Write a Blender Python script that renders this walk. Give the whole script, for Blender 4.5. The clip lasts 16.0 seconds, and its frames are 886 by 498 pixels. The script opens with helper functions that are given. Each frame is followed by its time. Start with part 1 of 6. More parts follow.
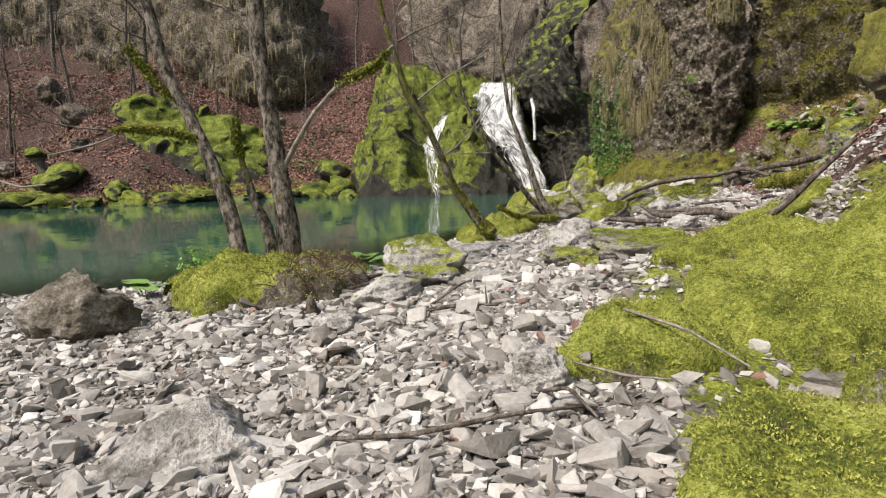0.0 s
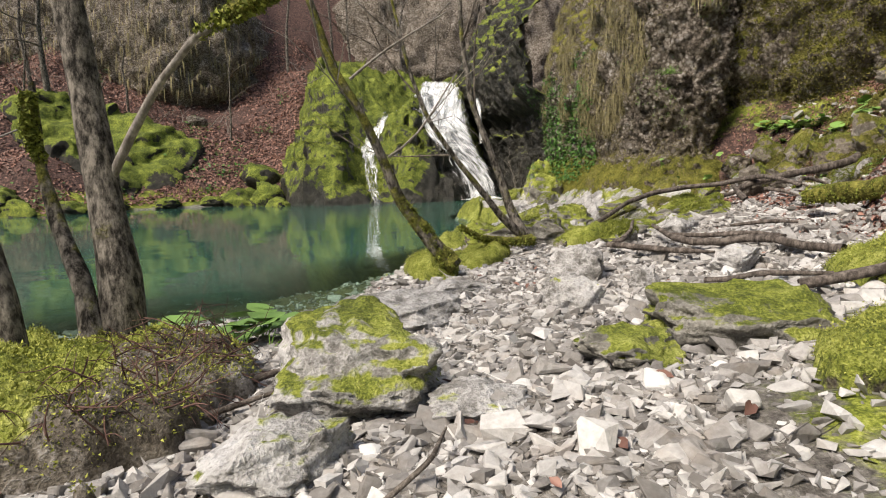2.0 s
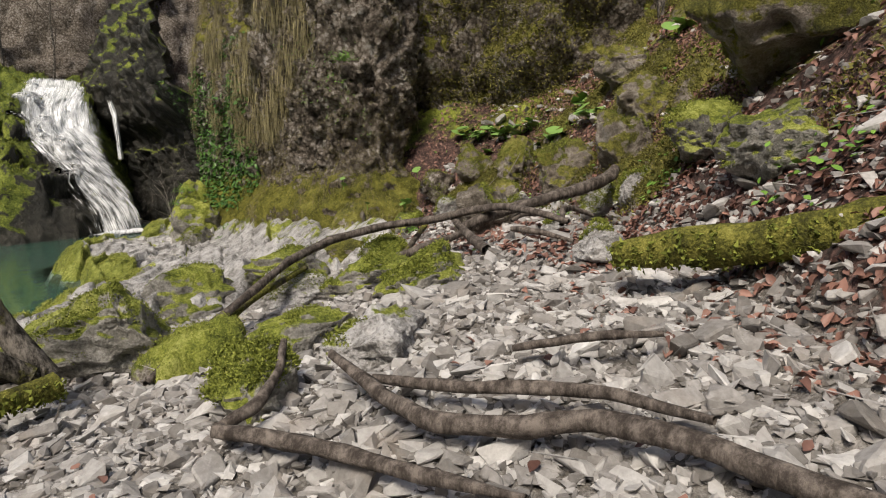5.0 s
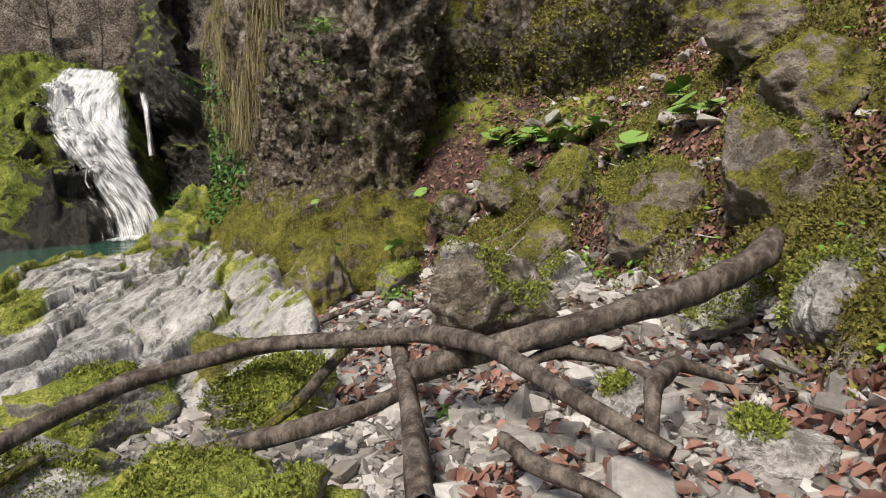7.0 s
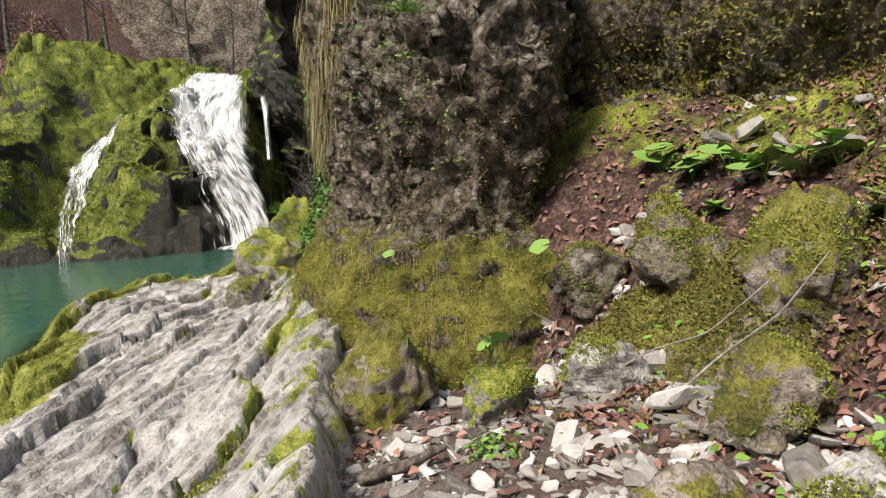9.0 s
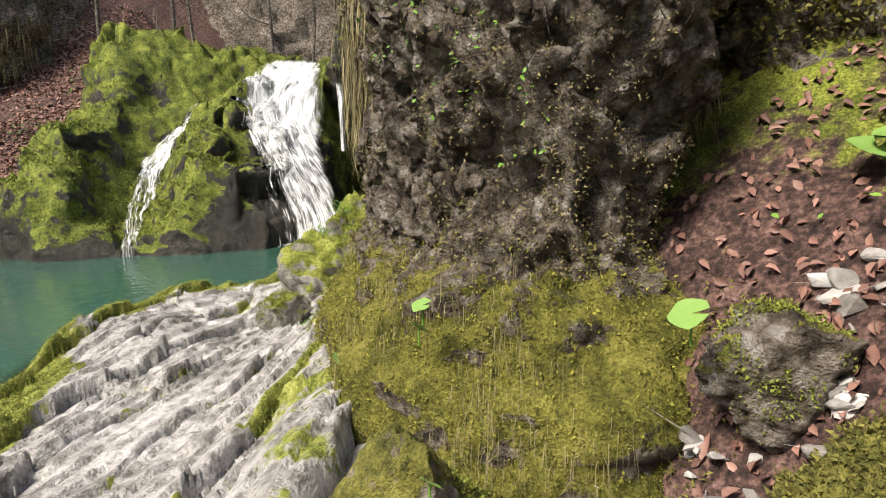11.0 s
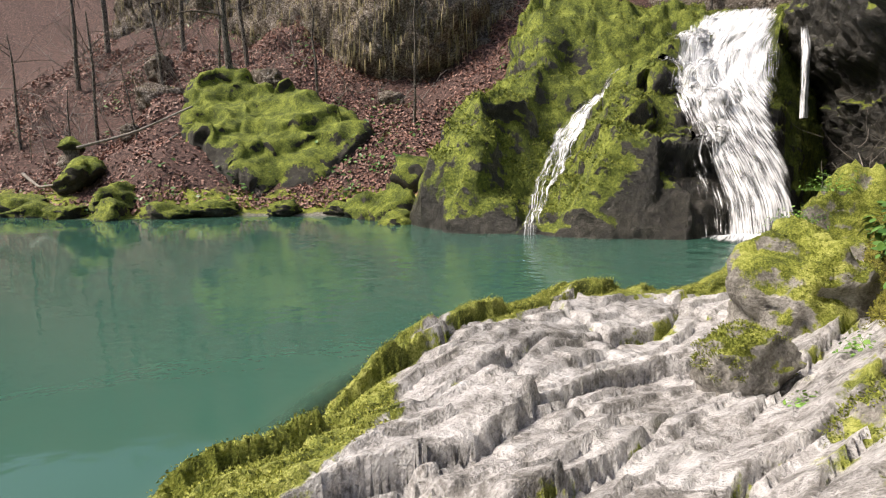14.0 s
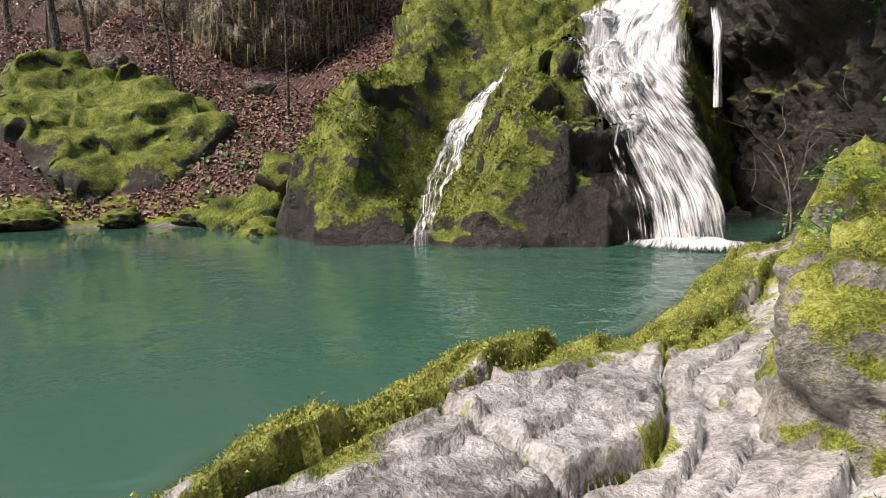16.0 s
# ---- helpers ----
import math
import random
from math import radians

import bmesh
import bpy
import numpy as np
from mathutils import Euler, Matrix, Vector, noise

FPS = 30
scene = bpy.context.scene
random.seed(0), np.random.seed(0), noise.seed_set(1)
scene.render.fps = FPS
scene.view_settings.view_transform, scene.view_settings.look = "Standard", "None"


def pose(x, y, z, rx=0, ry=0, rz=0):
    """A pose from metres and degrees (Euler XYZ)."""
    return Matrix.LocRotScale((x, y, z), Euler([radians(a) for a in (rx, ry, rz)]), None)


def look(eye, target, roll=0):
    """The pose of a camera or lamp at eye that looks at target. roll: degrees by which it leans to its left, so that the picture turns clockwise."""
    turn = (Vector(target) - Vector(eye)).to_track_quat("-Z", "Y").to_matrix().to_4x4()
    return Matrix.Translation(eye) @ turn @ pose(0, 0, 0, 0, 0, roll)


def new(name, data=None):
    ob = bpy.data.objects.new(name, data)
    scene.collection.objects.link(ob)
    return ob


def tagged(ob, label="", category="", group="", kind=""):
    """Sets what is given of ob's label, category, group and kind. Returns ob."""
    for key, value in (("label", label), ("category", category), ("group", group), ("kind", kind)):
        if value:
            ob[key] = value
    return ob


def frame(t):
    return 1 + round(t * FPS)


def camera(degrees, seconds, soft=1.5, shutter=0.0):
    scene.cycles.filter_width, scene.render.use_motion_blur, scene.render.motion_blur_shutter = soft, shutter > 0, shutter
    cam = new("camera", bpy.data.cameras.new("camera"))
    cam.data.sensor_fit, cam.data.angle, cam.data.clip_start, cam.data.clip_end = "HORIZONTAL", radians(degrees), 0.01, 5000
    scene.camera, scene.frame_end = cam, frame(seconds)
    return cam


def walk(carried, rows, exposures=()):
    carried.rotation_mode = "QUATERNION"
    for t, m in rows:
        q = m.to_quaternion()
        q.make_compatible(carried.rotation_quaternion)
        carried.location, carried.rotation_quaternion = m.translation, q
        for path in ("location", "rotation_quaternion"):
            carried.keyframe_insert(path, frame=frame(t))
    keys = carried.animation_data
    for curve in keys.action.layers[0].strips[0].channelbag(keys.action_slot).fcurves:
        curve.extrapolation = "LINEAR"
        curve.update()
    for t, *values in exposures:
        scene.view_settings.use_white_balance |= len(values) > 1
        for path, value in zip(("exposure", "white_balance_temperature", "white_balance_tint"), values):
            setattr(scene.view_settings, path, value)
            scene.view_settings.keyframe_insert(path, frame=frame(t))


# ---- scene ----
from mathutils.bvhtree import BVHTree

cam = camera(71.0, 16.0, soft=1.1)
PATH = [
    (0, (0.843, 0.758, 1.284), (0.666, 2.733, 1.025), -1.5),
    (0.5, (0.77, 1.318, 1.313), (0.479, 3.279, 1.048), -1.3),
    (1, (0.74, 1.995, 1.297), (0.56, 3.969, 1.035), -1.4),
    (1.3, (0.689, 2.386, 1.277), (0.584, 4.367, 1.022), -0.7),
    (1.5, (0.651, 2.672, 1.282), (0.562, 4.654, 1.03), -1.5),
    (2, (0.588, 3.304, 1.319), (0.603, 5.288, 1.069), -1.5),
    (2.5, (0.649, 4.012, 1.316), (0.721, 5.994, 1.058), -1.6),
    (3, (0.835, 4.733, 1.374), (0.975, 6.711, 1.111), -2.0),
    (3.5, (1.033, 5.463, 1.392), (1.378, 7.416, 1.138), -1.9),
    (4, (1.238, 6.188, 1.417), (1.854, 8.074, 1.169), -2.7),
    (4.5, (1.614, 6.823, 1.431), (2.509, 8.595, 1.188), -2.8),
    (4.7, (1.798, 7.054, 1.416), (2.753, 8.795, 1.178), -3.0),
    (6.8, (3.959, 9.628, 1.657), (4.699, 11.468, 1.4), -2.1),
    (7, (4.1, 9.889, 1.693), (4.841, 11.73, 1.448), -1.9),
    (7.5, (4.48, 10.503, 1.813), (5.208, 12.348, 1.557), -1.9),
    (8, (4.731, 10.996, 1.903), (5.428, 12.855, 1.662), -1.8),
    (8.5, (4.847, 11.448, 1.948), (5.489, 13.326, 1.708), -1.8),
    (9, (4.879, 11.853, 2.02), (5.235, 13.805, 1.772), -1.9),
    (9.2, (4.84, 12.044, 2.043), (5.056, 14.016, 1.793), -1.6),
    (11.3, (5.329, 13.876, 2.045), (5.353, 15.858, 1.782), -1.3),
    (11.5, (5.338, 14.038, 2.053), (5.264, 16.02, 1.794), -1.3),
    (12, (5.266, 14.539, 2.087), (4.895, 16.487, 1.829), -1.1),
    (12.5, (5.087, 15.006, 2.015), (4.268, 16.812, 1.752), -0.9),
    (13, (4.901, 15.439, 1.928), (3.871, 17.132, 1.656), -0.8),
    (13.5, (4.606, 15.998, 1.776), (3.549, 17.673, 1.501), -0.8),
    (14, (4.244, 16.625, 1.688), (3.141, 18.269, 1.406), -0.7),
    (14.5, (3.978, 16.971, 1.634), (2.887, 18.629, 1.384), -0.6),
    (15, (3.753, 17.372, 1.544), (2.736, 19.075, 1.287), -0.9),
    (15.5, (3.451, 18.255, 1.499), (2.498, 19.99, 1.213), -1.0),
    (16, (3.163, 19.161, 1.48), (2.342, 20.964, 1.207), -1.1),
]
walk(cam, [(t, look(eye, target, roll)) for t, eye, target, roll in PATH], exposures=[(0, 0.4, 6750, 9), (2.5, 0.36, 6750, 9), (4.5, -0.06, 6750, 9), (8, 0.34, 6750, 9), (11.5, 0.72, 6750, 9), (13.5, 0.72, 6750, 12), (16, 0.45, 6750, 15)])

# ---- sky, sun, exposure ----
SUN_ELEV, SUN_TURN = 51.0, 229.0
world = bpy.data.worlds.new("overcast_sky")
scene.world = world
world.use_nodes = True
wn = world.node_tree
sky = wn.nodes.new("ShaderNodeTexSky")
sky.sky_type, sky.sun_disc = "NISHITA", False
sky.sun_elevation, sky.sun_rotation = radians(SUN_ELEV), radians(SUN_TURN)
sky.air_density, sky.dust_density = 1.0, 4.0
wn.links.new(sky.outputs[0], wn.nodes["Background"].inputs[0])
wn.nodes["Background"].inputs[1].default_value = 0.115
sun_data = bpy.data.lights.new("sun", "SUN")
sun_data.energy, sun_data.angle, sun_data.color = 3.6, radians(14), (1.0, 0.94, 0.84)
sun = new("sun", sun_data)
SUN_DIR = Vector((math.sin(radians(SUN_TURN)) * math.cos(radians(SUN_ELEV)), math.cos(radians(SUN_TURN)) * math.cos(radians(SUN_ELEV)), math.sin(radians(SUN_ELEV))))
sun.matrix_world = look(SUN_DIR * 60, (0, 0, 0))


# ---- noise and shape helpers ----
def cellhash(ix, iy, iz, k=0):
    n = (ix.astype(np.int64) * 374761393 + iy.astype(np.int64) * 668265263 + iz.astype(np.int64) * 2147483647 + k * 1274126177) & 0xFFFFFFFF
    n = ((n ^ (n >> 13)) * 1274126177) & 0xFFFFFFFF
    n = ((n ^ (n >> 16)) * 2246822519) & 0xFFFFFFFF
    return ((n ^ (n >> 15)) & 0xFFFFFF) / float(0xFFFFFF)


def vnoise(x, y, z=0.0, k=0):
    """Smooth noise, 0 to 1."""
    x, y, z = np.broadcast_arrays(np.asarray(x, float), np.asarray(y, float), np.asarray(z, float))
    fx, fy, fz = np.floor(x), np.floor(y), np.floor(z)
    tx, ty, tz = x - fx, y - fy, z - fz
    tx, ty, tz = (t * t * (3 - 2 * t) for t in (tx, ty, tz))
    out = 0
    for a in (0, 1):
        for b in (0, 1):
            for c in (0, 1):
                w = (tx if a else 1 - tx) * (ty if b else 1 - ty) * (tz if c else 1 - tz)
                out = out + w * cellhash(fx + a, fy + b, fz + c, k)
    return out


def fbm(x, y, z=0.0, octaves=4, k=0):
    """Layered noise about 0, roughly -0.5 to 0.5."""
    out, amp, total = 0, 1.0, 0
    for i in range(octaves):
        out = out + amp * (vnoise(np.asarray(x) * 2**i, np.asarray(y) * 2**i, np.asarray(z) * 2**i, k + i) - 0.5)
        total, amp = total + amp, amp * 0.5
    return out / total * 1.6


def cells(x, y, k=0):
    """Distances to the nearest and second cell centre, and two random numbers of the nearest cell."""
    fx, fy = np.floor(x), np.floor(y)
    f1, f2 = np.full(x.shape, 9.0), np.full(x.shape, 9.0)
    ra, rb, rc = np.zeros(x.shape), np.zeros(x.shape), np.zeros(x.shape)
    for a in (-1, 0, 1):
        for b in (-1, 0, 1):
            cx, cy = fx + a, fy + b
            px, py = cx + cellhash(cx, cy, cx * 0, k), cy + cellhash(cx, cy, cx * 0, k + 1)
            d = np.hypot(x - px, y - py)
            near = d < f1
            f2 = np.where(near, f1, np.minimum(f2, d))
            f1 = np.where(near, d, f1)
            ra = np.where(near, cellhash(cx, cy, cx * 0, k + 2), ra)
            rb = np.where(near, cellhash(cx, cy, cx * 0, k + 3), rb)
            rc = np.where(near, cellhash(cx, cy, cx * 0, k + 4), rc)
    return f1, f2, ra, rb, rc


def smooth(a, b, v):
    t = np.clip((np.asarray(v, float) - a) / (b - a), 0, 1)
    return t * t * (3 - 2 * t)


def line_distance(x, y, pts, closed=False):
    """Distance from points to a polyline, and on which side they lie (positive: to the right of its course)."""
    pts = np.array(pts, float)
    ends = np.roll(pts, -1, 0) if closed else pts[1:]
    best, side = np.full(np.shape(x), 1e9), np.zeros(np.shape(x))
    for (ax, ay), (bx, by) in zip(pts, ends):
        dx, dy = bx - ax, by - ay
        t = np.clip(((x - ax) * dx + (y - ay) * dy) / (dx * dx + dy * dy), 0, 1)
        d = np.hypot(x - ax - t * dx, y - ay - t * dy)
        s = (x - ax) * dy - (y - ay) * dx
        side = np.where(d < best - 1e-9, s, side)
        best = np.minimum(best, d)
    return best, np.sign(side)


def inside(x, y, pts):
    hit = np.zeros(np.shape(x), bool)
    for (ax, ay), (bx, by) in zip(pts, pts[1:] + pts[:1]):
        cross = (ay > y) != (by > y)
        hit ^= cross & (x < (bx - ax) * (y - ay) / ((by - ay) or 1e-9) + ax)
    return hit


def mesh(name, verts, faces, mat=None, smooth_shaded=True, attrs=None):
    me = bpy.data.meshes.new(name)
    me.from_pydata(np.asarray(verts, float).tolist(), [], [list(f) for f in (faces.tolist() if isinstance(faces, np.ndarray) else faces)])
    if smooth_shaded:
        me.polygons.foreach_set("use_smooth", np.ones(len(me.polygons), bool))
    for key, values in (attrs or {}).items():
        me.attributes.new(key, "FLOAT", "POINT").data.foreach_set("value", np.asarray(values, np.float32).ravel())
    if mat:
        me.materials.append(mat)
    me.update()
    return me


def part(name, me, parent, label=""):
    ob = new(name, me)
    ob.parent = parent
    return tagged(ob, label)


def grid_faces(nu, nv, wrap=False):
    i, j = np.meshgrid(np.arange(nu - (0 if wrap else 1)), np.arange(nv - 1), indexing="ij")
    a, b = i * nv + j, ((i + 1) % nu) * nv + j
    return np.stack([a, b, b + 1, a + 1], -1).reshape(-1, 4)


# ---- materials ----
class Nodes:
    """A short hand for node trees."""

    def __init__(self, name):
        self.mat = bpy.data.materials.new(name)
        self.mat.use_nodes = True
        self.tree = self.mat.node_tree
        self.bsdf = self.tree.nodes["Principled BSDF"]
        self.pos = self.add("ShaderNodeNewGeometry").outputs["Position"]

    def add(self, kind, **settings):
        node = self.tree.nodes.new(kind)
        for key, value in settings.items():
            if key == "operation":
                node.operation = value
            elif key == "blend":
                node.blend_type = value
        return node

    def link(self, a, b):
        if hasattr(a, "links"):
            self.tree.links.new(a, b)
        else:
            b.default_value = a

    def math(self, op, a, b=0.0, c=0.0):
        n = self.add("ShaderNodeMath", operation=op)
        for s, v in zip(n.inputs, (a, b, c)):
            self.link(v, s)
        return n.outputs[0]

    def noise(self, scale, detail=4.0, rough=0.55, vec=None, stretch=None):
        n = self.add("ShaderNodeTexNoise")
        n.inputs["Scale"].default_value, n.inputs["Detail"].default_value, n.inputs["Roughness"].default_value = scale, detail, rough
        v = vec or self.pos
        if stretch:
            m = self.add("ShaderNodeMapping")
            m.inputs["Scale"].default_value = stretch
            self.link(v, m.inputs[0])
            v = m.outputs[0]
        self.link(v, n.inputs["Vector"])
        return n.outputs["Fac"]

    def voronoi(self, scale, out="Distance"):
        n = self.add("ShaderNodeTexVoronoi")
        n.inputs["Scale"].default_value = scale
        self.link(self.pos, n.inputs["Vector"])
        return n.outputs[out]

    def ramp(self, fac, *stops):
        n = self.add("ShaderNodeValToRGB")
        e = n.color_ramp.elements
        while len(e) < len(stops):
            e.new(0.5)
        for el, (p, c) in zip(e, stops):
            el.position, el.color = p, (*c, 1) if len(c) == 3 else c
        self.link(fac, n.inputs[0])
        return n.outputs[0]

    def mix(self, fac, a, b, blend="MIX"):
        n = self.add("ShaderNodeMixRGB", blend=blend)
        for s, v in zip(n.inputs, (fac, a, b)):
            self.link((*v, 1) if isinstance(v, tuple) and len(v) == 3 else v, s)
        return n.outputs[0]

    def step(self, v, a, b):
        n = self.add("ShaderNodeMapRange")
        n.interpolation_type = "SMOOTHSTEP"
        self.link(v, n.inputs[0])
        n.inputs[1].default_value, n.inputs[2].default_value = a, b
        return n.outputs[0]

    def attr(self, name):
        n = self.add("ShaderNodeAttribute")
        n.attribute_name = name
        return n.outputs["Fac"]

    def up(self):
        n = self.add("ShaderNodeSeparateXYZ")
        g = self.add("ShaderNodeNewGeometry")
        self.link(g.outputs["Normal"], n.inputs[0])
        return n.outputs[2]

    def island(self):
        return self.add("ShaderNodeNewGeometry").outputs["Random Per Island"]

    def each(self):
        return self.add("ShaderNodeObjectInfo").outputs["Random"]

    def bump(self, height, strength=0.5, dist=0.02):
        n = self.add("ShaderNodeBump")
        n.inputs["Strength"].default_value, n.inputs["Distance"].default_value = strength, dist
        self.link(height, n.inputs["Height"])
        self.link(n.outputs[0], self.bsdf.inputs["Normal"])

    def done(self, colour, rough=0.8, spec=0.3):
        self.link((*colour, 1) if isinstance(colour, tuple) and len(colour) == 3 else colour, self.bsdf.inputs["Base Color"])
        self.link(rough, self.bsdf.inputs["Roughness"])
        self.bsdf.inputs["Specular IOR Level"].default_value = spec
        return self.mat


MOSS = ((0.0, (0.03, 0.038, 0.008)), (0.35, (0.115, 0.14, 0.02)), (0.6, (0.25, 0.28, 0.045)), (1.0, (0.52, 0.53, 0.16)))
DARK_MOSS = ((0.0, (0.016, 0.022, 0.005)), (0.4, (0.075, 0.10, 0.016)), (0.7, (0.19, 0.225, 0.035)), (1.0, (0.38, 0.42, 0.09)))
OLIVE_MOSS = ((0.0, (0.025, 0.025, 0.008)), (0.4, (0.10, 0.10, 0.02)), (0.7, (0.20, 0.19, 0.04)), (1.0, (0.34, 0.32, 0.085)))
PALE_ROCK = ((0.0, (0.06, 0.055, 0.05)), (0.3, (0.19, 0.18, 0.168)), (0.6, (0.43, 0.415, 0.41)), (1.0, (0.68, 0.67, 0.67)))
GREY_ROCK = ((0.0, (0.045, 0.042, 0.036)), (0.4, (0.17, 0.16, 0.14)), (0.65, (0.30, 0.285, 0.26)), (1.0, (0.50, 0.48, 0.46)))
BROWN_ROCK = ((0.0, (0.014, 0.011, 0.008)), (0.3, (0.062, 0.05, 0.037)), (0.62, (0.16, 0.138, 0.112)), (1.0, (0.46, 0.43, 0.41)))
DIRT_ROCK = ((0.0, (0.05, 0.04, 0.031)), (0.3, (0.15, 0.124, 0.10)), (0.62, (0.27, 0.235, 0.20)), (1.0, (0.50, 0.47, 0.45)))
# near-black: wet stone, and the painted shade of the hollow beside the falls
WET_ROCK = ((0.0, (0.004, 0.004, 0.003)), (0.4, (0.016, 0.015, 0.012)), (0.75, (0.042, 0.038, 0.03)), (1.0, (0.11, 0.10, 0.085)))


def rock_material(name, rock, moss=MOSS, amount=0.0, upward=0.5, size=1.0, rough=0.75, shine=0.35, relief=1.0, cobble=0.0):
    """Stone with moss where it lies flat, where the patchy growth is thick and where the mesh says so."""
    n = Nodes(name)
    big, mid, fine = n.noise(1.3 / size, 5), n.noise(7 / size, 6, 0.6), n.noise(38 / size, 4, 0.65)
    tone = n.math("ADD", n.math("MULTIPLY", big, 0.35), n.math("ADD", n.math("MULTIPLY", mid, 0.45), n.math("MULTIPLY", fine, 0.3)))
    if cobble:
        each = n.add("ShaderNodeSeparateXYZ")
        n.link(n.voronoi(13, "Color"), each.inputs[0])
        tone = n.math("ADD", tone, n.math("MULTIPLY", n.math("SUBTRACT", each.outputs[0], 0.5), cobble))
        tone = n.math("SUBTRACT", tone, n.math("MULTIPLY", n.step(n.voronoi(13), 0.35, 0.75), cobble * 0.8))
    pit = n.step(n.voronoi(26 / size), 0.05, 0.32)
    stone = n.mix(n.math("MULTIPLY", n.math("SUBTRACT", 1.0, pit), 0.45), n.ramp(n.step(tone, 0.32, 0.76), *rock), rock[0][1])
    patch = n.math("ADD", n.math("MULTIPLY", n.math("SUBTRACT", n.noise(2.1 / size, 6, 0.62), 0.5), 2.2), n.math("MULTIPLY", n.math("SUBTRACT", mid, 0.5), 0.9))
    grow = n.math("ADD", n.math("ADD", patch, n.attr("moss")), n.math("MULTIPLY", n.math("SUBTRACT", n.up(), 0.45), upward))
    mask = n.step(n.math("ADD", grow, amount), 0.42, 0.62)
    tuft = n.noise(70, 3, 0.7)
    green = n.ramp(n.step(n.math("ADD", n.math("MULTIPLY", tuft, 0.45), n.math("ADD", n.math("MULTIPLY", n.noise(2.6, 4), 0.45), n.math("MULTIPLY", n.noise(17, 3, 0.6), 0.35))), 0.36, 0.86), *moss)
    n.bump(n.math("ADD", n.math("MULTIPLY", mask, n.math("ADD", n.math("MULTIPLY", tuft, 1.0), n.math("MULTIPLY", n.noise(17, 3), 1.0))),
                  n.math("MULTIPLY", n.math("SUBTRACT", 1.2, mask), n.math("ADD", n.math("MULTIPLY", mid, 1.3 * relief), n.math("MULTIPLY", fine, 0.6 * relief)))), 0.9, 0.035)
    return n.done(n.mix(mask, stone, green), n.math("ADD", rough, n.math("MULTIPLY", mask, 0.95 - rough)), shine)


LIMESTONE = rock_material("pale_limestone", PALE_ROCK, MOSS, -0.04, 0.25, 0.8, 0.5, 0.5, 1.0)
BOULDER = rock_material("grey_boulder", PALE_ROCK, MOSS, 0.12, 0.6, 0.7, 0.7)
MOSSY = rock_material("mossy_stone", GREY_ROCK, MOSS, 0.42, 0.7, 0.8)
MOSS_BED = rock_material("moss_cushion", BROWN_ROCK, MOSS, 0.5, 0.6, 0.8)
OLIVE_STONE = rock_material("olive_mossy_stone", DIRT_ROCK, OLIVE_MOSS, 0.34, 0.5, 0.6)
CLIFF = rock_material("conglomerate_cliff", DIRT_ROCK, OLIVE_MOSS, 0.2, 0.6, 0.5, 0.85, 0.2, 2.2, 0.14)
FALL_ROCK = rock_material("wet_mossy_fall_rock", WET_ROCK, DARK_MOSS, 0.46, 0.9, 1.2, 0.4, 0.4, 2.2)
DARK_STONE = rock_material("dark_wet_boulder", BROWN_ROCK, MOSS, -0.05, 0.3, 0.8, 0.6)
FAR_MOSS = rock_material("far_bank_moss", WET_ROCK, DARK_MOSS, 0.42, 0.9, 1.3)


def ground_material():
    n = Nodes("gravel_and_leaf_litter")
    big, mid, fine = n.noise(0.9, 5), n.noise(9, 5, 0.65), n.noise(45, 4, 0.7)
    gravel = n.ramp(n.step(n.math("ADD", n.math("MULTIPLY", mid, 0.5), n.math("MULTIPLY", fine, 0.5)), 0.3, 0.72), *((0, (0.04, 0.035, 0.03)), (0.5, (0.17, 0.155, 0.14)), (1, (0.40, 0.38, 0.36))))
    leaf = n.ramp(n.step(n.math("ADD", n.math("MULTIPLY", mid, 0.5), n.math("MULTIPLY", n.noise(30, 3, 0.7), 0.5)), 0.3, 0.72),
                  *((0, (0.012, 0.009, 0.008)), (0.4, (0.055, 0.034, 0.03)), (0.7, (0.14, 0.082, 0.07)), (1, (0.28, 0.185, 0.165))))
    green = n.ramp(n.step(n.math("ADD", n.math("MULTIPLY", n.noise(60, 3, 0.7), 0.5), n.math("MULTIPLY", n.noise(3, 4), 0.5)), 0.3, 0.75), *MOSS)
    bed = n.ramp(n.step(n.math("ADD", n.math("MULTIPLY", mid, 0.6), n.math("MULTIPLY", big, 0.4)), 0.3, 0.7), *((0, (0.07, 0.06, 0.03)), (1, (0.22, 0.20, 0.12))))
    edge = n.math("MULTIPLY", n.math("SUBTRACT", mid, 0.5), 0.9)
    col = n.mix(n.step(n.math("ADD", n.attr("litter"), edge), 0.35, 0.65), gravel, leaf)
    col = n.mix(n.step(n.math("ADD", n.attr("moss"), n.math("ADD", edge, n.math("MULTIPLY", n.math("SUBTRACT", big, 0.5), 1.2))), 0.45, 0.65), col, green)
    col = n.mix(n.step(n.attr("under"), 0.0, 0.12), col, bed)
    n.bump(n.math("ADD", mid, fine), 0.8, 0.03)
    return n.done(col, 0.85, 0.2)


GROUND = ground_material()


